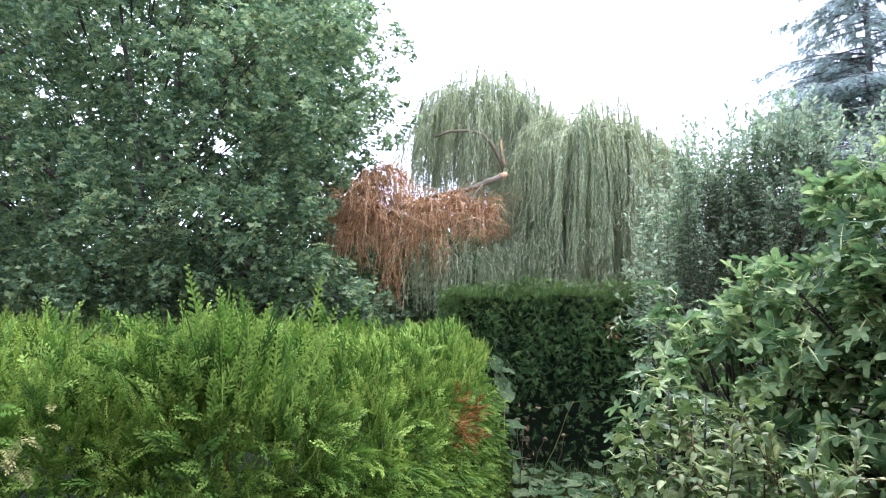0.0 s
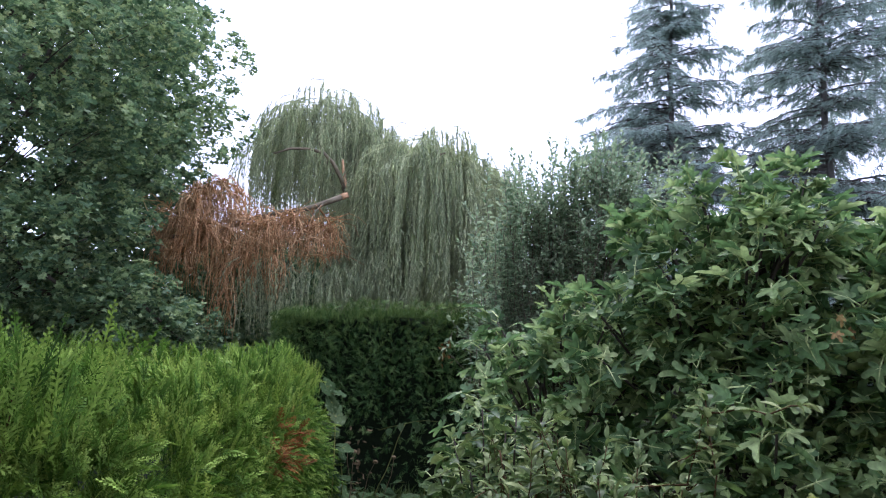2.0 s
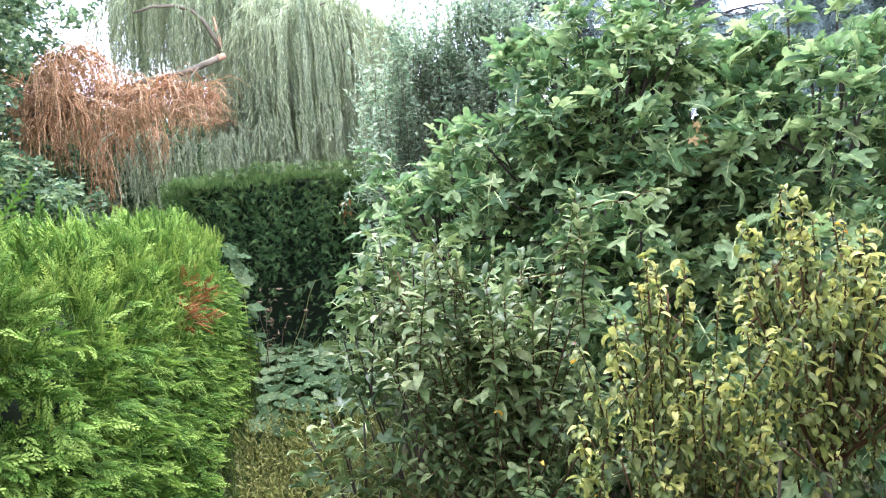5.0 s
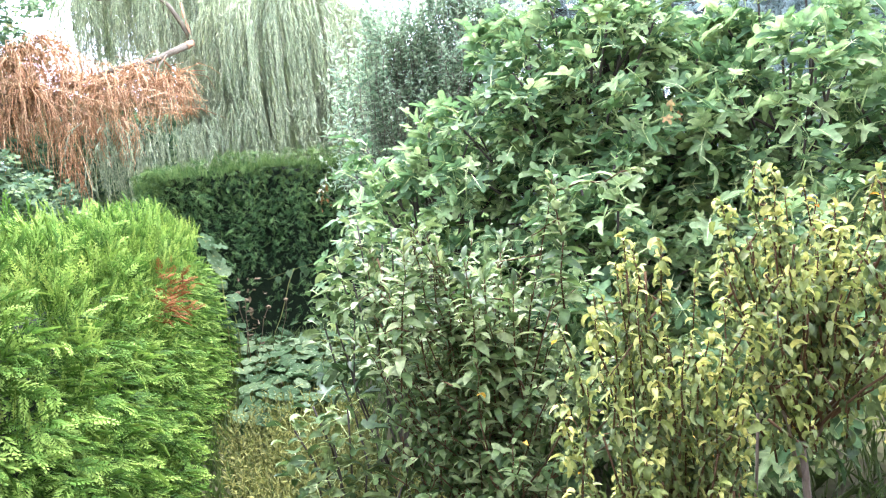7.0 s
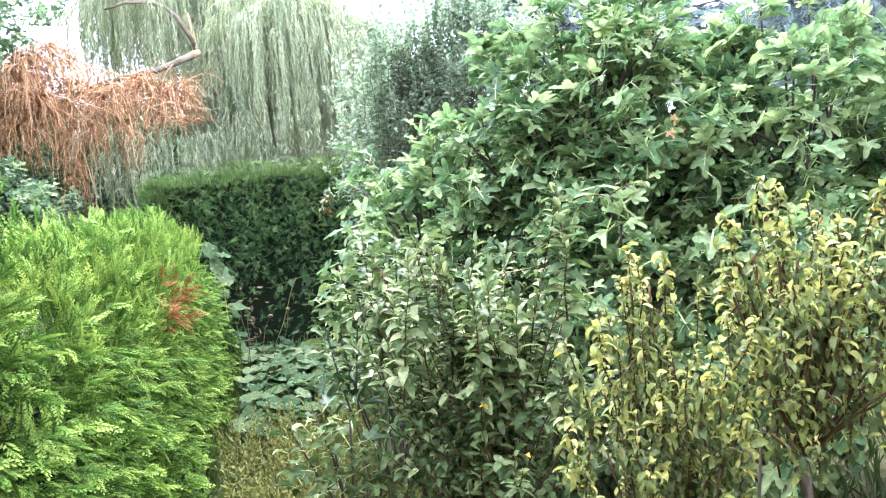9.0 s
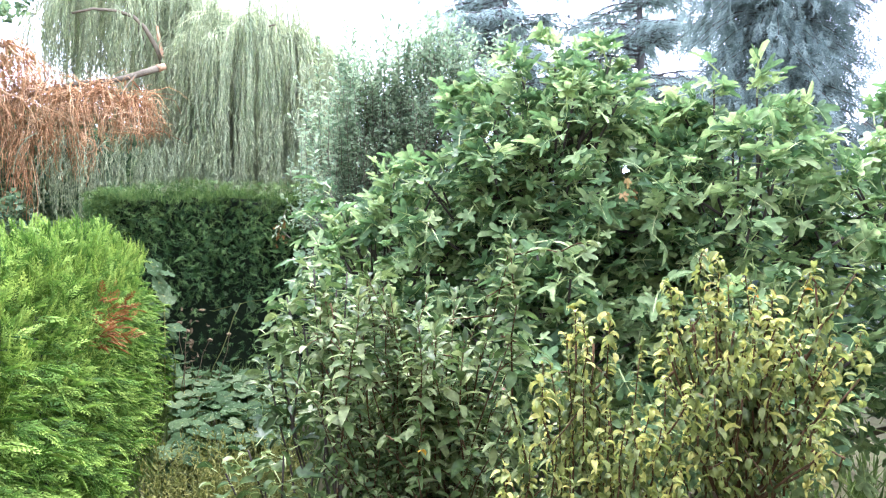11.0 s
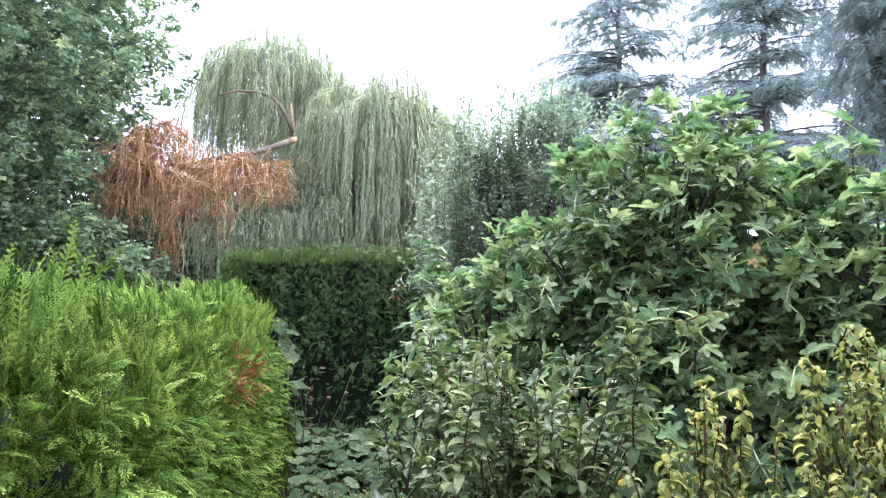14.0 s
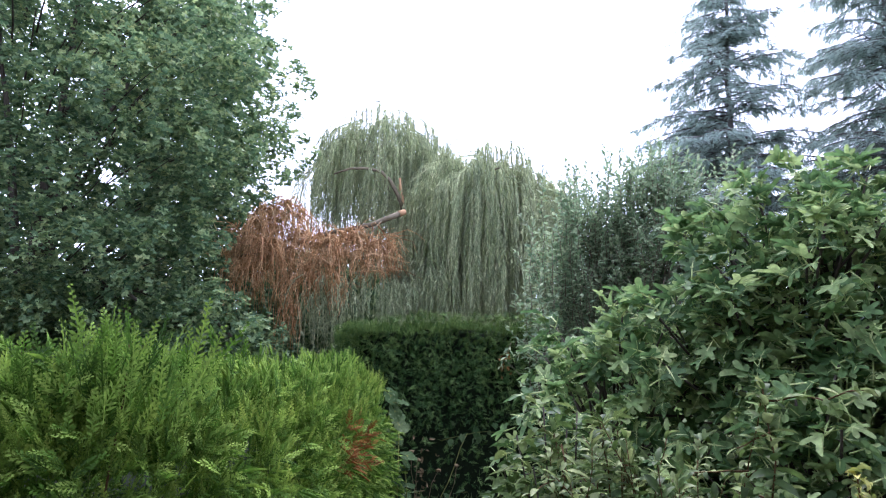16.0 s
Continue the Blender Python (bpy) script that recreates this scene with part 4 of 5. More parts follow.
def upright_tree(name, base, label, category, heads, n_shoots, spread, size, spacing, material, bark, fork=0.5, girth=0.018):
    """A small fruit tree: a short trunk, limbs to the heads, upright leafy shoots round them."""
    base = np.array(base, float)
    tree = thing(name, tuple(base), label, category)
    top = base + [0, 0, fork]
    wood("trunk", [(bend(base, top, n=6, wob=0.02), girth, girth * 0.75)], M_GREYBARK, tree, 9)
    st, tp = [], []
    for hx, hy, hz in heads:
        h = np.array([hx, hy, hz])
        wood("limb", [(bend(top, h - [0, 0, 0.25 * (hz - fork)], 0.0, 7), min(0.005, girth * 0.4), 0.0025)], bark, tree, 6)
        for _ in range(n_shoots):
            f = rng.uniform(0.1, 0.95)
            a = top + (h - top) * f + rng.normal(0, 0.05, 3)
            ln = rng.uniform(0.35, 1.0) * (h[2] - top[2]) * (1.05 - 0.55 * f)
            b = a + unit(np.array([rng.normal(0, spread), rng.normal(0, spread), 1.0])) * ln
            b[:2] = h[:2] + np.clip(b[:2] - h[:2], -0.45, 0.45)
            b[2] = min(b[2], h[2] + rng.uniform(-0.45, 0.05) * min(1.0, h[2] - top[2]))
            st.append(a)
            tp.append(b)
        st.append(top + (h - top) * 0.6)
        tp.append(h)
    runs, at, al, tipness = shoots(st, tp, spacing)
    wood("shoot_growth", runs, bark, tree, 4)
    n = len(at)
    up = UP + jitter(n, 0.35)
    sz = size * rng.uniform(0.6, 1.15, n) * (1.0 - 0.25 * tipness)
    return tree, at, al, up, sz, tipness


def leaves_as_parts(tree, templates, at, al, up, sz, material, kept, label, mats=None):
    """The kept leaves stand as parts; the rest are joined."""
    rest = np.ones(len(at), bool)
    rest[kept] = False
    pieces("leaf", [(v, t, [0] * len(t)) for v, t in templates], at[kept], al[kept], up[kept], sz[kept], [material], tree)
    foliage("crown", templates, at[rest], al[rest], up[rest], sz[rest], material, tree, label)


def nearest_to(at, spot, count):
    return np.argsort(np.linalg.norm(at - np.array(spot), axis=1))[:count]


SPIRES = [(1.74, 4.1), (1.93, 4.0), (2.14, 4.18), (2.33, 4.26), (2.53, 4.12), (2.74, 4.5), (2.94, 4.33), (3.17, 4.32), (3.35, 4.2), (3.57, 4.26), (3.74, 4.09), (3.9, 3.8), (1.61, 3.52), (1.53, 2.9), (1.95, 3.3), (2.45, 3.6), (2.85, 3.7), (3.3, 3.6)]

# tall grey-green fruit tree between the fig and the willow
rng = np.random.default_rng(135)
HEADS = [(1.55, 6.8, 3.2), (1.8, 6.6, 3.6), (2.05, 6.3, 3.75), (2.35, 6.4, 3.9), (2.6, 6.1, 4.05), (2.9, 6.0, 4.2), (3.15, 5.9, 4.0), (3.4, 6.0, 3.8), (3.6, 6.2, 3.6), (1.45, 7.0, 2.7), (1.6, 6.4, 2.4), (2.4, 7.1, 3.9), (3.0, 6.9, 3.8), (1.9, 6.0, 3.0), (2.6, 5.6, 3.4), (1.35, 6.9, 2.3), (1.6, 6.7, 2.1), (1.8, 6.4, 2.3), (2.1, 6.2, 2.5), (1.5, 6.9, 1.7)]
tree, at, al, up, sz, tip = upright_tree("tall_fruit_tree", (2.4, 6.6, 0), "tall unpruned fruit tree with upright grey-green shoots", "tree", HEADS, 44, 0.15, 0.086, 0.024, M_SILVER, M_GREYBARK, fork=0.8)
# spires of this year's growth along the top
for x, z in SPIRES:
    for _ in range(4):
        tp = np.array([x + rng.normal(0, 0.07), 6.3 + rng.normal(0, 0.25), z - abs(rng.normal(0, 0.16))])
        runs, la, ll, lt = shoots([tp - [rng.normal(0, 0.06), rng.normal(0, 0.06), rng.uniform(0.8, 1.3)]], [tp], 0.022, 0.05)
        wood("leading_shoot", runs, M_GREYBARK, tree, 4)
        k = len(la)
        at, al, up = np.concatenate([at, la]), np.concatenate([al, ll]), np.concatenate([up, UP + jitter(k, 0.3)])
        sz = np.concatenate([sz, rng.uniform(0.065, 0.105, k) * (1.0 - 0.4 * lt ** 4)])
foliage("crown", LEAF_SMALL, at, al, up, sz, M_SILVER, tree, "small grey-green oval leaves")

# young apple bush in front
rng = np.random.default_rng(133)
HEADS = [(1.31, 1.95, 1.86), (0.88, 2.38, 1.74), (0.80, 2.75, 1.62), (1.02, 2.40, 1.58), (1.10, 2.15, 1.50), (0.95, 2.6, 1.38), (1.25, 2.35, 1.45), (1.45, 2.15, 1.40), (0.95, 1.95, 1.25), (1.2, 1.75, 1.28), (1.0, 2.75, 1.15), (1.05, 2.2, 1.05), (1.45, 1.85, 1.2), (1.0, 1.75, 0.95), (0.82, 2.2, 0.95), (0.78, 2.45, 1.12), (0.90, 2.0, 0.75), (1.25, 1.9, 0.85), (0.75, 2.6, 1.35), (0.78, 2.1, 0.72), (0.88, 1.95, 0.6), (0.70, 2.35, 0.85)]
tree, at, al, up, sz, tip = upright_tree("apple_bush", (1.15, 2.35, 0), "young bushy apple tree with dull grey-green leaves", "fruit tree", HEADS, 12, 0.26, 0.078, 0.0185, M_APPLE, M_RED, fork=0.35)
# leading shoots stand clear of the rest
for h in HEADS[:5] + [(0.80, 2.2, 1.66), (1.0, 2.1, 1.60), (1.15, 2.0, 1.50)]:
    h = np.array(h)
    lead = [h - [rng.normal(0, 0.04), rng.normal(0, 0.04), 0.55]]
    runs, la, ll, lt = shoots(lead, [h], 0.013, 0.1)
    wood("leading_shoot", runs, M_RED, tree, 5)
    at, al, tip = np.concatenate([at, la]), np.concatenate([al, ll - UP * 0.1]), np.concatenate([tip, lt])
    up, sz = np.concatenate([up, UP + jitter(len(la), 0.25)]), np.concatenate([sz, rng.uniform(0.08, 0.112, len(la)) * (1.0 - 0.35 * lt ** 3)])
leaves_as_parts(tree, LEAF_APPLE, at, al, up, sz, M_APPLE, nearest_to(at, (1.15, 1.9, 1.6), 300), "dull green oval leaves")
q = np.array([(1.17, 1.73, 1.33), (1.05, 1.80, 0.98), (1.16, 1.72, 0.72), (1.30, 1.80, 1.05), (0.95, 1.95, 1.12)])
pieces("yellow_leaf", [(v, t, [0] * len(t)) for v, t in LEAF_CURL], q, jitter(5, 1.0), UP + jitter(5, 0.5), rng.uniform(0.03, 0.04, 5), [M_YELLOW], tree)

# yellowing pear trees: one on a bare grey stem, one bushy from the ground
def tip_tufts(heads, per):
    """Leaves crowded at the ends of the main shoots, hanging outwards."""
    at, al = [], []
    for h in heads:
        for j in range(per):
            th = j * 2.4 + rng.uniform(0, 1)
            at.append(np.array(h) - [0, 0, 0.012 * j * rng.uniform(0.5, 1.4) - 0.02] + rng.normal(0, 0.008, 3))
            al.append([math.cos(th), math.sin(th), rng.uniform(-0.5, 0.6)])
    return np.array(at), np.array(al)


def pear_tree(base, heads, label, n_shoots, fork, girth, spot):
    tree, at, al, up, sz, tip = upright_tree("pear_tree", base, label, "fruit tree", heads, n_shoots, 0.12, 0.036, 0.0088, M_PEAR, M_RED, fork=fork, girth=girth)
    al = unit(al) - UP * rng.uniform(0.2, 1.3, (len(al), 1)) * (1.0 - 0.6 * tip[:, None] ** 3)
    old = rng.random(len(tip)) < np.clip(1.25 - 0.85 * tip - 0.5 * np.clip(at[:, 2] - 1.35, -0.2, 0.5), 0.05, 0.9)
    foliage("older_leaves", LEAF_CURL, at[old], al[old], up[old], sz[old] * 1.15, M_PEARLOW, tree, "olive-green older leaves")
    at, al, up, sz = at[~old], al[~old], up[~old], sz[~old]
    spots = rng.choice(len(at), 7, replace=False)
    foliage("turned_leaves", LEAF_CURL, at[spots] + jitter(7, 0.01), al[spots], up[spots], sz[spots], M_YELLOW, tree, "leaves turned orange-yellow")
    ta, tl = tip_tufts(heads, 22)
    k = len(ta)
    at, al = np.concatenate([at, ta]), np.concatenate([al, tl])
    up, sz = np.concatenate([up, UP + jitter(k, 0.3)]), np.concatenate([sz, rng.uniform(0.026, 0.044, k)])
    leaves_as_parts(tree, LEAF_CURL, at, al, up, sz, M_PEAR, nearest_to(at, spot, 200), "curled yellow-green leaves with brown spots")
    return tree


rng = np.random.default_rng(134)
pear = pear_tree((1.56, 1.15, 0), [(1.49, 1.15, 1.83), (1.34, 1.17, 1.76), (1.67, 1.12, 1.72), (1.87, 1.15, 1.80), (1.42, 1.0, 1.62), (1.56, 1.02, 1.66), (1.75, 1.0, 1.58), (1.30, 1.05, 1.50), (1.62, 0.92, 1.45), (1.95, 1.05, 1.62), (1.46, 1.30, 1.60), (1.80, 1.25, 1.55), (1.42, 1.05, 1.34), (1.70, 1.02, 1.34), (1.85, 1.1, 1.36), (1.55, 1.25, 1.38)], "young pear tree with yellowing curled leaves on a bare grey stem", 9, 1.10, 0.013, (1.5, 1.0, 1.65))
under_stem = [(bend((1.55, 1.15, 1.0), (1.44, 1.1, 1.22), 0.02, 5), 0.006, 0.004), (bend((1.565, 1.15, 1.06), (1.70, 1.1, 1.3), -0.01, 5), 0.006, 0.004)]
wood("fork", under_stem, M_GREYBARK, pear, 7, "grey forked side limbs")
pear_tree((1.18, 1.22, 0), [(1.10, 1.25, 1.70), (1.23, 1.27, 1.66), (0.97, 1.2, 1.53), (1.06, 1.1, 1.40), (0.86, 1.2, 1.32), (1.18, 1.05, 1.48), (0.98, 1.05, 1.22), (1.22, 1.0, 1.30), (1.12, 0.98, 1.15), (1.30, 1.1, 1.36), (0.90, 1.1, 1.08), (1.08, 1.3, 1.05), (1.30, 1.3, 1.25)], "low bushy pear tree with yellow-green curled leaves", 9, 0.30, 0.014, (1.1, 1.0, 1.45))
# a thin grey pole-like sucker beside the stem
wood("sucker", [(bend((1.40, 1.2, 0), (1.42, 1.16, 1.2), 0, 6, 0.02), 0.006, 0.004)], M_GREYBARK, pear, 7, "thin grey sucker")


# ---- fig ----
def fig_tree():
    base = np.array([2.75, 3.55, 0.0])
    tree = thing("fig_tree", tuple(base), "spreading fig with large lobed leaves on pale stalks", "fig tree")
    domes = [((2.35, 3.75, 1.75), (0.95, 0.9, 1.15), 640), ((2.5, 3.35, 2.2), (0.72, 0.7, 0.92), 560), ((3.4, 2.75, 1.75), (0.95, 0.8, 1.1), 640), ((4.05, 2.15, 1.65), (0.9, 0.8, 1.0), 420), ((1.6, 4.05, 1.5), (0.72, 0.7, 0.85), 420), ((2.15, 2.95, 1.15), (0.75, 0.55, 0.85), 440), ((2.9, 2.3, 1.05), (0.7, 0.55, 0.75), 300), ((3.0, 3.2, 1.9), (0.8, 0.7, 0.85), 360), ((4.35, 1.7, 1.4), (0.8, 0.7, 1.0), 360)]
    at, out, limbs = [], [], []
    for c, e, k in domes:
        c, e = np.array(c), np.array(e)
        # leaves stand in rosettes at branch ends
        m = k // 6
        d = unit(rng.normal(0, 1, (m, 3)) + [-0.15, -0.35, 0.35])
        ends = c + d * e * rng.uniform(0.55, 1.02, (m, 1))
        for p, dd in zip(ends, d):
            if p[2] < 0.25:
                continue
            limbs.append((bend(c + (p - c) * 0.5 - [0, 0, 0.12] + rng.normal(0, 0.05, 3), p, 0.0, 4), 0.009, 0.006))
            for _ in range(13):
                o = unit(dd * 0.7 + rng.normal(0, 0.7, 3) + [0, 0, 0.15])
                at.append(p + o * rng.uniform(0.05, 0.15) + [0, 0, rng.uniform(-0.16, 0.05)])
                out.append(o)
    at, out = np.array(at), np.array(out)
    n = len(at)
    al = out * [1, 1, 0.7] - UP * 0.1 + jitter(n, 0.3)
    up = UP * 0.8 + out * 0.35 + jitter(n, 0.45)
    sz = rng.uniform(0.045, 0.105, n)
    stalked = [with_stalk(f, 0.95, 0.046, 0.9) for f in FIG]
    # dark leaves deep inside close the crown
    inner, io = clump_crown([np.array(c) for c, _, _ in domes], [0.55] * len(domes), [110] * len(domes), 0.9, 0.0)
    k = len(inner)
    foliage("inner_leaves", FIG, inner, io + jitter(k, 0.4), UP * 0.5 + io * 0.6 + jitter(k, 0.4), rng.uniform(0.07, 0.10, k), M_FIG, tree, "leaves inside the crown")
    kept = nearest_to(at, (1.2, 1.8, 2.1), 300)
    rest = np.ones(n, bool)
    rest[kept] = False
    pieces("fig_leaf", stalked, at[kept], al[kept], up[kept], sz[kept], [M_FIG, M_FIGVEIN], tree)
    q = np.array([(2.40, 2.60, 2.20), (2.46, 2.62, 2.14), (2.36, 2.58, 2.12)])
    pieces("withered_leaf", [(v, t, [0] * len(t)) for v, t in FIG[2:4]], q, np.array([0, -0.5, -1.0]) + jitter(3, 0.3), np.array([0, -1, 0.3]) + jitter(3, 0.3), [0.042, 0.036, 0.04], [M_WITHERED], tree)
    foliage("crown", FIG, at[rest], al[rest], up[rest], sz[rest], M_FIG, tree, "large lobed green leaves")
    stalks = [(v[-13:], t[-9:] - (len(v) - 13)) for v, t, _ in stalked]
    foliage("stalk_growth", stalks, at[rest], al[rest], up[rest], sz[rest], M_FIGVEIN, tree, "pale yellow-green leafstalks")
    wood("branchwork", limbs, M_BARK, tree, 5)
    for c, e, _ in domes:
        wood("stem", [(bend(base + rng.normal(0, 0.1, 3) * [1, 1, 0], np.array(c) - [0, 0, 0.3], 0.0, 6), 0.03, 0.014)], M_GREYBARK, tree, 7)


rng = np.random.default_rng(106)
fig_tree()


# ---- conifers behind ----
def spruce(base, height, width, n_whorls):
    base = np.array(base, float)
    tree = thing("hazed_spruce", tuple(base), "tall spruce with spreading drooping boughs, haze put into its blue-green", "tree", "conifers behind the garden")
    wood("trunk", [(bend(base, base + [0.1, 0, height], n=8, wob=0.005), 0.13, 0.03)], M_SPBARK, tree, 8)
    boughs, at, al, up = [], [], [], []
    for k in range(n_whorls):
        f = (k + rng.uniform(-0.5, 0.5)) / n_whorls
        z = height * (0.12 + 0.86 * max(0.0, f))
        for _ in range(8):
            a = rng.uniform(0, 2 * math.pi)
            ln = width * (1.0 - max(0.0, f)) ** 0.8 * rng.uniform(0.5, 1.15) + 0.2
            d = np.array([math.cos(a), math.sin(a), 0.0])
            z += rng.normal(0, 0.12)
            s = np.linspace(0, 1, 6)[:, None]
            p = base + [0, 0, z] + d * ln * s + UP * (0.10 * ln * np.sin(s * 3.0) - 0.22 * ln * s ** 2 + 0.10 * ln * s ** 4)
            wood("bough", [(p, 0.035 * (1 - f) + 0.012, 0.006)], M_SPBARK, tree, 4)
            side = np.cross(d, UP)
            for j in range(int(ln / 0.11) + 5):
                # flat fans of side twigs, longest in the middle of the bough
                u = rng.uniform(0.06, 0.98)
                i = min(4, int(u * 5))
                q = p[i] + (p[i + 1] - p[i]) * (u * 5 - i)
                sg = -1 if j % 2 else 1
                tl = (0.16 + 0.34 * ln * (1 - u) * min(1.0, 3 * u)) * rng.uniform(0.6, 1.2)
                td = unit(side * sg * 0.85 + d * rng.uniform(0.3, 0.9) - UP * rng.uniform(0.0, 0.45))
                tip = q + td * tl - UP * 0.12 * tl
                boughs.append((np.array([q, q + td * tl * 0.5, tip]), 0.010, 0.004))
                m = int(tl / 0.045) + 5
                g = rng.uniform(0.0, 1.0, (m, 1))
                at.append(q + (tip - q) * g + rng.normal(0, 0.02, (m, 3)))
                al.append(td * 0.9 + np.cross(td, UP) * rng.choice([-0.6, 0.6], (m, 1)) - UP * rng.uniform(0.0, 1.0, (m, 1)) + rng.normal(0, 0.25, (m, 3)))
                up.append(np.tile(UP, (m, 1)))
    at, al, up = np.concatenate(at), np.concatenate(al), np.concatenate(up)
    wood("side_growth", boughs, M_BARK, tree, 4)
    n = len(at)
    foliage("crown", SPRAY_THIN, at, al, up + jitter(n, 0.3), rng.uniform(0.09, 0.23, n), M_SPRUCE, tree, "needled sprays, their blue-green paled to hold haze")


rng = np.random.default_rng(131)
spruce((8.6, 15.0, 0), 13.4, 4.3, 34)
spruce((11.4, 12.9, 0), 13.6, 4.8, 34)


def weeping_cypress():
    base = np.array([8.7, 6.75, 0.0])
    tree = thing("weeping_cypress", tuple(base), "tall weeping cypress with drooping blue-green sprays", "tree", "conifers behind the garden")
    wood("trunk", [(bend(base, base + [0, 0, 8.5], n=8, wob=0.005), 0.2, 0.04)], M_BARK, tree, 8)
    boughs, at, al = [], [], []
    for k in range(860):
        z = rng.uniform(0.8, 8.4)
        a = rng.uniform(0, 2 * math.pi)
        ln = (1.6 - 0.06 * z) * rng.uniform(0.6, 1.15)
        d = np.array([math.cos(a), math.sin(a), 0.0])
        s = np.linspace(0, 1, 5)[:, None]
        p = base + [0, 0, z] + d * ln * s + UP * (0.25 * ln * s - 0.65 * ln * s ** 2)
        boughs.append((p, 0.009, 0.004))
        m = 44
        g = rng.uniform(0.25, 1.0, m) * 3.999
        i = g.astype(int)
        at.append(p[i] + (p[i + 1] - p[i]) * (g - i)[:, None] + rng.normal(0, 0.07, (m, 3)))
        al.append(-UP + d * 0.3 + rng.normal(0, 0.38, (m, 3)))
    at, al = np.concatenate(at), np.concatenate(al)
    n = len(at)
    wood("side_growth", boughs, M_BARK, tree, 4)
    foliage("crown", SPRAY_FAR, at, al, jitter(n, 1.0), rng.uniform(0.12, 0.30, n), M_CYPRESS, tree, "drooping blue-green sprays")


rng = np.random.default_rng(107)
weeping_cypress()


# ---- house at the edge of the view ----
def house():
    home = thing("house", (17.8, 5.3, 0), "pale rendered house with a weathered tiled roof", "house")
    w, d, h, r = 4.0, 3.0, 4.4, 6.2
    v = [(-w, -d, 0), (w, -d, 0), (w, d, 0), (-w, d, 0), (-w, -d, h), (w, -d, h), (w, d, h), (-w, d, h), (-w, 0, r), (w, 0, r)]
    t = [(0, 1, 5), (0, 5, 4), (1, 2, 6), (1, 6, 5), (2, 3, 7), (2, 7, 6), (3, 0, 4), (3, 4, 7), (4, 7, 8), (5, 9, 6)]
    wall = mesh_part("wall", mesh_from("wall", v, t, [M_RENDER], smooth=False), home)
    win = mesh_part("window", mesh_from("window", [(-w - 0.03, -1, 1.2), (-w - 0.03, 0.4, 1.2), (-w - 0.03, 0.4, 2.5), (-w - 0.03, -1, 2.5)], [(0, 2, 1), (0, 3, 2)], [M_GLASS], smooth=False), home)
    # courses of tiles, each lapped over the one below
    for side in (-1, 1):
        rows, vs, ts = 13, [], []
        for k in range(rows):
            f0, f1 = k / rows, (k + 1) / rows + 0.02
            y0, y1 = side * (d + 0.3) * (1 - f0), side * (d + 0.3) * (1 - f1)
            z0, z1 = h - 0.18 + (r - h + 0.2) * f0, h - 0.18 + (r - h + 0.2) * f1
            b = len(vs)
            vs += [(-w - 0.3, y0, z0 + 0.06), (w + 0.3, y0, z0 + 0.06), (w + 0.3, y1, z1 + 0.02), (-w - 0.3, y1, z1 + 0.02), (-w - 0.3, y0, z0), (w + 0.3, y0, z0)]
            ts += [(b, b + 1, b + 2), (b, b + 2, b + 3), (b + 4, b + 5, b + 1), (b + 4, b + 1, b)]
        mesh_part("roof", mesh_from("roof", vs, ts, [M_ROOF], smooth=False), home, "lapped courses of grey tiles")


house()


# ---- vegetable plot ----
def squash_plant(name, label, spots, sizes, ups, alongs, root, every=2):
    plant = thing(name, root, label, "vegetable plant")
    stalked = [with_stalk(s, 0.9, 0.03, 0.3) for s in SQUASH]
    pieces("squash_leaf", stalked, spots, alongs, ups, sizes, [M_SQUASH, M_WEED], plant)
    for p in spots[::every]:
        wood("stalk", [(bend((p[0] + rng.normal(0, 0.05), p[1] + rng.normal(0, 0.05), 0.0), p - UP * 0.03, 0, 4), 0.008, 0.006)], M_WEED, plant, 5)


rng = np.random.default_rng(137)
n = 290
yy = rng.uniform(4.6, 7.9, n)
xx = 0.18 + (yy - 4.6) * 0.05 + rng.uniform(0, 1, n) * (0.75 + (yy - 4.6) * 0.26)
zz = 0.24 + 0.14 * rng.random(n) + 0.04 * np.sin(yy * 4)
squash_plant("squash_patch", "low patch of squash plants with broad mottled leaves", np.column_stack([xx, yy, zz]), rng.uniform(0.065, 0.115, n), UP + jitter(n, 0.22), np.column_stack([rng.normal(0, 1, n), rng.normal(-0.5, 1, n), np.full(n, -0.1)]), (0.9, 6.0, 0))
n = 15
zz = np.linspace(0.5, 1.56, n)
spots = np.column_stack([0.24 - 0.13 * (zz - 0.6) + rng.normal(0, 0.05, n), 6.75 + rng.normal(0, 0.15, n), zz])
squash_plant("climbing_squash", "squash vine with big pale leaves climbing the hedge end", spots, rng.uniform(0.085, 0.14, n), UP * 0.9 + np.array([0.3, -0.35, 0]) + jitter(n, 0.2), np.array([0.9, -0.3, -0.35]) + jitter(n, 0.35), (0.17, 6.75, 0), 5)


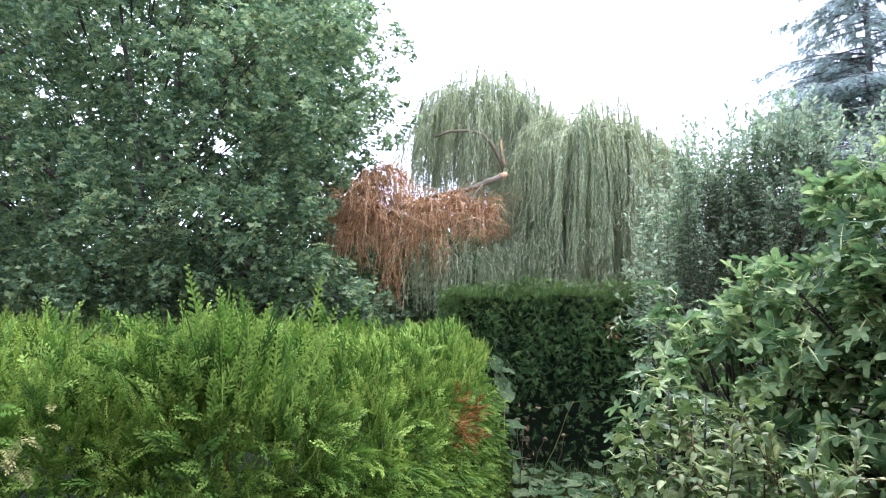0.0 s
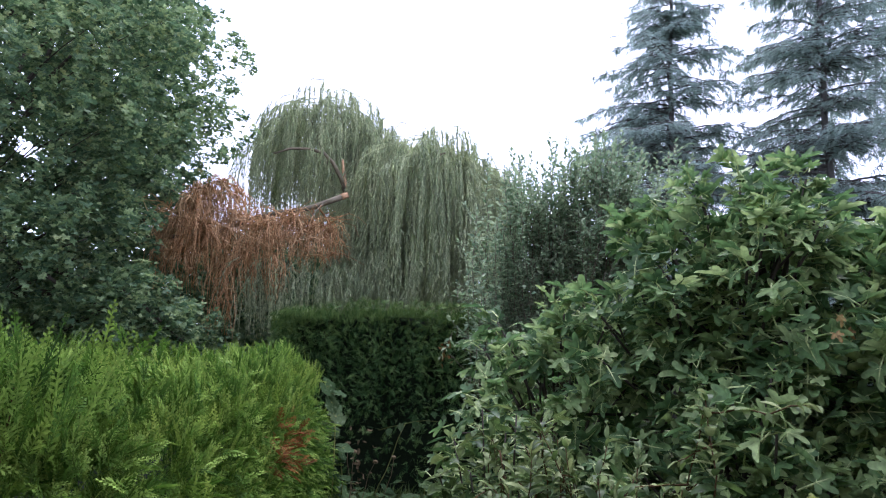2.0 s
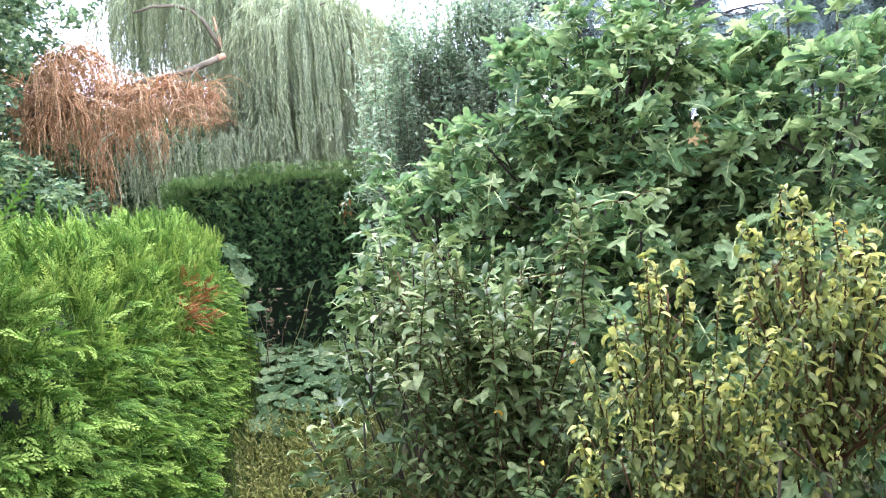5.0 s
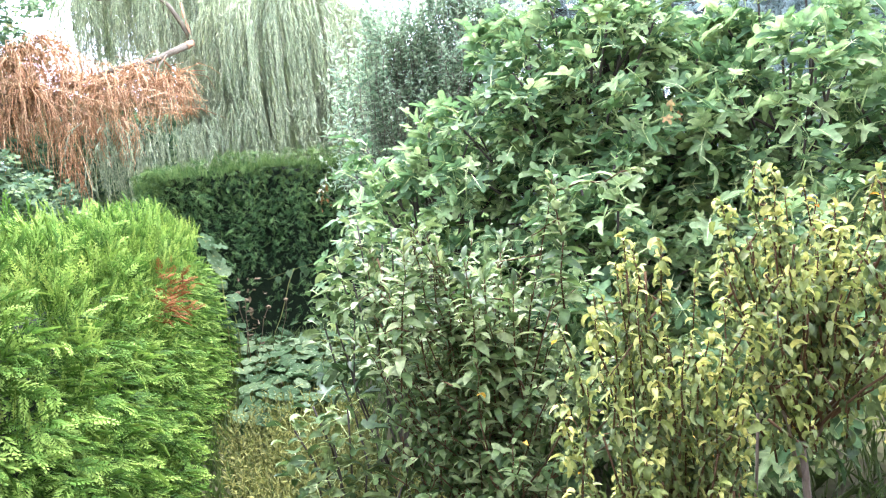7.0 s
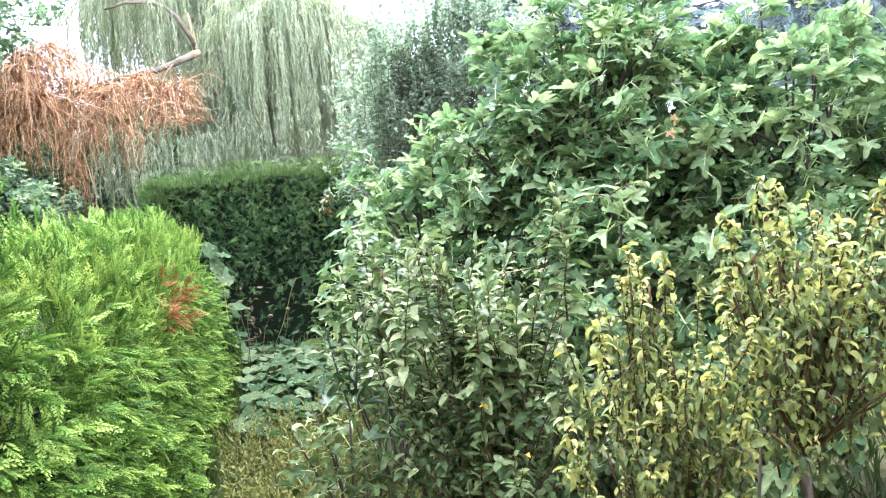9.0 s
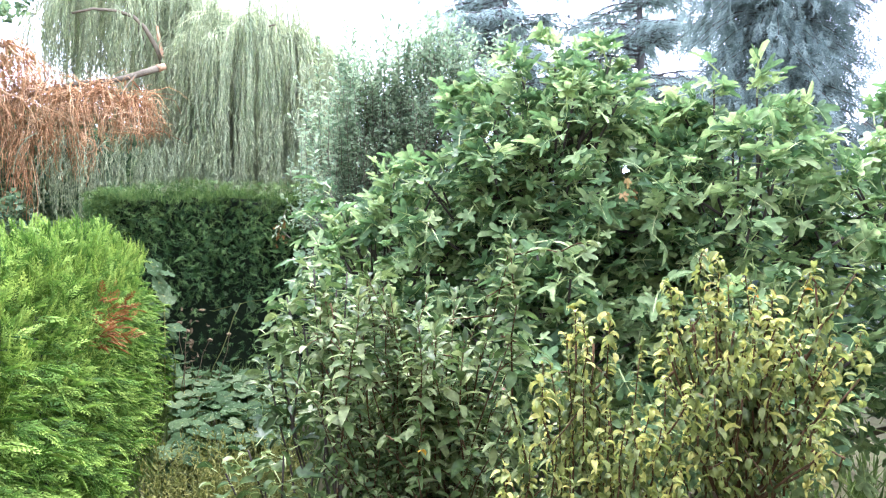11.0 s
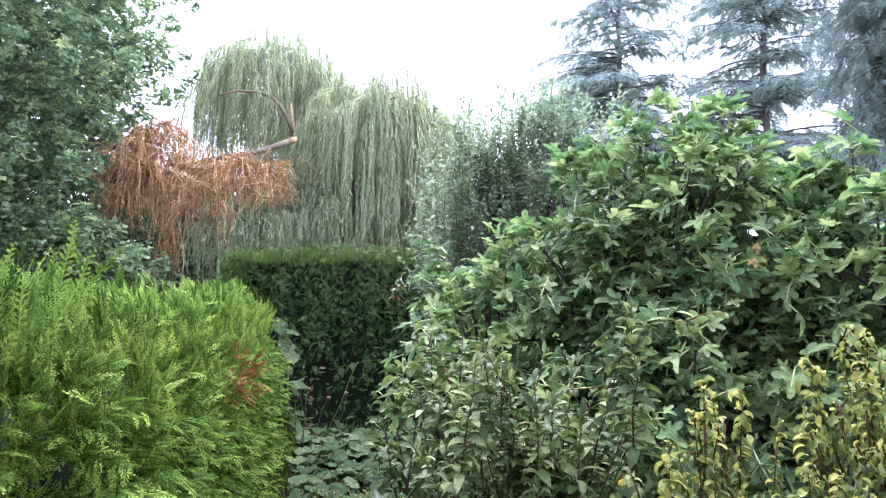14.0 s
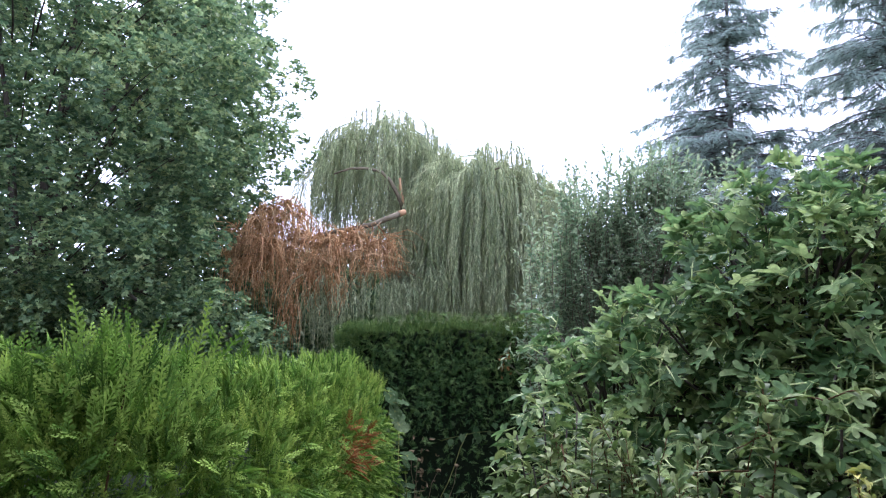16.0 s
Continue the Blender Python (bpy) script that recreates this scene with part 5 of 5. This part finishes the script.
def dry_stalks():
    plant = thing("dry_flower_stalks", (0.42, 7.0, 0), "withered brown flower stalks with seed heads", "dead plant")
    for k in range(4):
        a = np.array([0.38 + rng.normal(0, 0.08), 6.95 + rng.normal(0, 0.12), 0.0])
        b = a + [rng.normal(0.03, 0.08), rng.normal(0, 0.05), rng.uniform(0.7, 1.22)]
        wood("stalk", [(bend(a, b, 0, 6), 0.0045, 0.003)], M_DRY, plant, 5)
        bm = bmesh.new()
        bmesh.ops.create_icosphere(bm, subdivisions=1, radius=0.03)
        for vert in bm.verts:
            vert.co *= rng.uniform(0.7, 1.3)
            vert.co.z *= 0.7
        bmesh.ops.translate(bm, verts=bm.verts, vec=Vector(b))
        me = bpy.data.meshes.new("seed_head")
        bm.to_mesh(me)
        bm.free()
        me.materials.append(M_DRY)
        under(mesh_part("seed_head", me), plant)
    n = 40
    q = np.column_stack([0.4 + rng.normal(0, 0.12, n), 6.95 + rng.normal(0, 0.15, n), rng.uniform(0.2, 1.1, n)])
    foliage("withered_leaves", LEAF_CURL, q, jitter(n, 1) - UP * 0.5, jitter(n, 1), rng.uniform(0.03, 0.07, n), M_DRY, plant, "withered brown leaves")


rng = np.random.default_rng(108)
dry_stalks()


def bindweed():
    vine = thing("bindweed", (1.0, 8.4, 0), "bindweed with pale heart-shaped leaves on the hedge", "climbing plant")
    n = 10
    q = np.column_stack([rng.uniform(0.75, 1.6, n), np.full(n, 8.42) + rng.normal(0, 0.04, n), 0.95 + rng.normal(0, 0.12, n)])
    pieces("vine_leaf", [(v, t, [0] * len(t)) for v, t in [lobed(((-140, 0.5), (0, 1.0), (140, 0.5)), 0.62, 165, 0.1, 77)]], q, np.array([0, -0.4, -0.8]) + jitter(n, 0.4), np.array([0, -1, 0.6]) + jitter(n, 0.3), rng.uniform(0.05, 0.08, n), [M_SQUASH], vine)
    wood("vine", [(bend((0.7, 8.42, 0), (1.1, 8.42, 1.0), 0, 6), 0.005, 0.004), (bend((0.75, 8.42, 0.9), (1.65, 8.42, 1.0), 0.05, 7), 0.005, 0.003)], M_WEED, vine, 4)


rng = np.random.default_rng(109)
bindweed()


def young_fig(base, ends, label, per, size):
    """Low fig shoots from the ground, each with a rosette of fresh leaves at its end."""
    base = np.array(base, float)
    plant = thing("young_fig", tuple(base), label, "fig shoots")
    at, out = [], []
    for e in ends:
        e = np.array(e)
        wood("stem", [(bend(base + rng.normal(0, 0.06, 3) * [1, 1, 0], e, 0.0, 6, 0.04), 0.007, 0.004)], M_BARK, plant, 6)
        for j in range(per):
            o = unit(np.array([math.cos(j * 2.4), math.sin(j * 2.4), rng.uniform(-0.2, 0.9)]) + rng.normal(0, 0.2, 3))
            at.append(e - [0, 0, 0.018 * j] + o * rng.uniform(0.04, 0.09))
            out.append(o)
    at, out = np.array(at), np.array(out)
    n = len(at)
    pieces("fig_leaf", [with_stalk(f, 0.5, 0.028, 0.5) for f in LEAF_YOUNG] + [with_stalk(f, 0.8, 0.034, 0.85) for f in FIG[:2]], at, out * [1, 1, 0.6] + jitter(n, 0.25), UP * 0.8 + out * 0.4 + jitter(n, 0.35), rng.uniform(0.75, 1.35, n) * size, [M_SHRUB, M_FIGVEIN], plant)


rng = np.random.default_rng(136)
young_fig((0.95, 3.0, 0), [(0.80, 2.95, 1.72), (0.68, 3.0, 1.58), (0.62, 3.0, 1.42), (0.60, 3.05, 1.26), (0.74, 2.9, 1.45), (0.90, 2.9, 1.62), (0.98, 3.0, 1.70), (1.08, 2.95, 1.66), (0.82, 2.9, 1.24), (0.70, 3.05, 1.08), (0.95, 2.85, 1.40), (1.1, 3.1, 1.5)], "young fig shoots with fresh light green leaves", 16, 0.062)
young_fig((0.60, 2.6, 0), [(0.44, 2.5, 1.02), (0.36, 2.55, 0.92), (0.50, 2.45, 0.86), (0.58, 2.5, 0.98), (0.46, 2.5, 0.72), (0.62, 2.45, 0.70), (0.70, 2.5, 0.88), (0.56, 2.4, 0.55), (0.74, 2.35, 0.66), (0.66, 2.3, 0.45), (0.82, 2.4, 0.55), (0.48, 2.35, 0.42)], "low fig suckers with fresh light green leaves", 15, 0.06)


def weeds():
    patch = thing("weed_patch", (0.6, 3.6, 0), "yellowish patch of fine weeds and seeding grass", "weeds", kind="stuff")
    n = 900
    a = np.column_stack([rng.uniform(0.1, 1.0, n), rng.uniform(2.6, 4.7, n), np.zeros(n)])
    b = a + np.column_stack([rng.normal(0, 0.08, n), rng.normal(0, 0.08, n), rng.uniform(0.18, 0.52, n)])
    runs, at, al, tip = shoots(a, b, 0.022, 0.1)
    wood("stems", [(p[::2], 0.004, 0.002) for p, _, _ in runs], M_WEED, patch, 3)
    n = len(at)
    foliage("leaves", [(v * [2.2, 1, 1], t) for v, t in LEAF_SLIM], at, al, UP + jitter(n, 0.5), rng.uniform(0.025, 0.055, n), M_WEED, patch, "fine yellow-green leaves")


rng = np.random.default_rng(110)
weeds()


def grass():
    turf = thing("rough_grass", (2.0, 5.0, 0), "rough uncut grass and weeds between the beds", "grass", kind="stuff")
    n = 15000
    q = np.column_stack([rng.uniform(-0.4, 5.5, n), rng.uniform(0.3, 8.5, n), np.zeros(n)])
    far = 6000
    r = 8.5 + 22 * rng.random(far) ** 1.5
    a = rng.uniform(-0.9, 1.1, far)
    q = np.concatenate([q, np.column_stack([r * np.sin(a), r * np.cos(a), np.zeros(far)])])
    n = len(q)
    foliage("blades", [(v * [0.4, 1, 1], t) for v, t in LEAF_SLIM], q, UP + jitter(n, 0.35), jitter(n, 1.0), rng.uniform(0.12, 0.3, n), M_GRASS, turf, "green grass blades")


rng = np.random.default_rng(111)
grass()


def far_woods():
    woods = thing("far_woods", (0, 24.0, 0), "low dark line of trees beyond the gardens", "woods", kind="stuff")
    cs = [np.array([x + rng.normal(0, 0.4), 24.0 + rng.normal(0, 1.2), rng.uniform(0.4, 3.4)]) for x in np.linspace(-20, 22, 170)]
    cs += [np.array([rng.uniform(-3.5, 9.0), rng.normal(17.5, 0.5), rng.uniform(0.4, 4.0)]) for _ in range(90)]
    at, out = clump_crown(cs, [1.1] * len(cs), [90] * len(cs))
    n = len(at)
    foliage("leaves", MAPLE, at, out + jitter(n, 0.6), UP + out * 0.5 + jitter(n, 0.4), rng.uniform(0.2, 0.34, n), M_MAPLE, woods, "dark green foliage")


rng = np.random.default_rng(112)
far_woods()
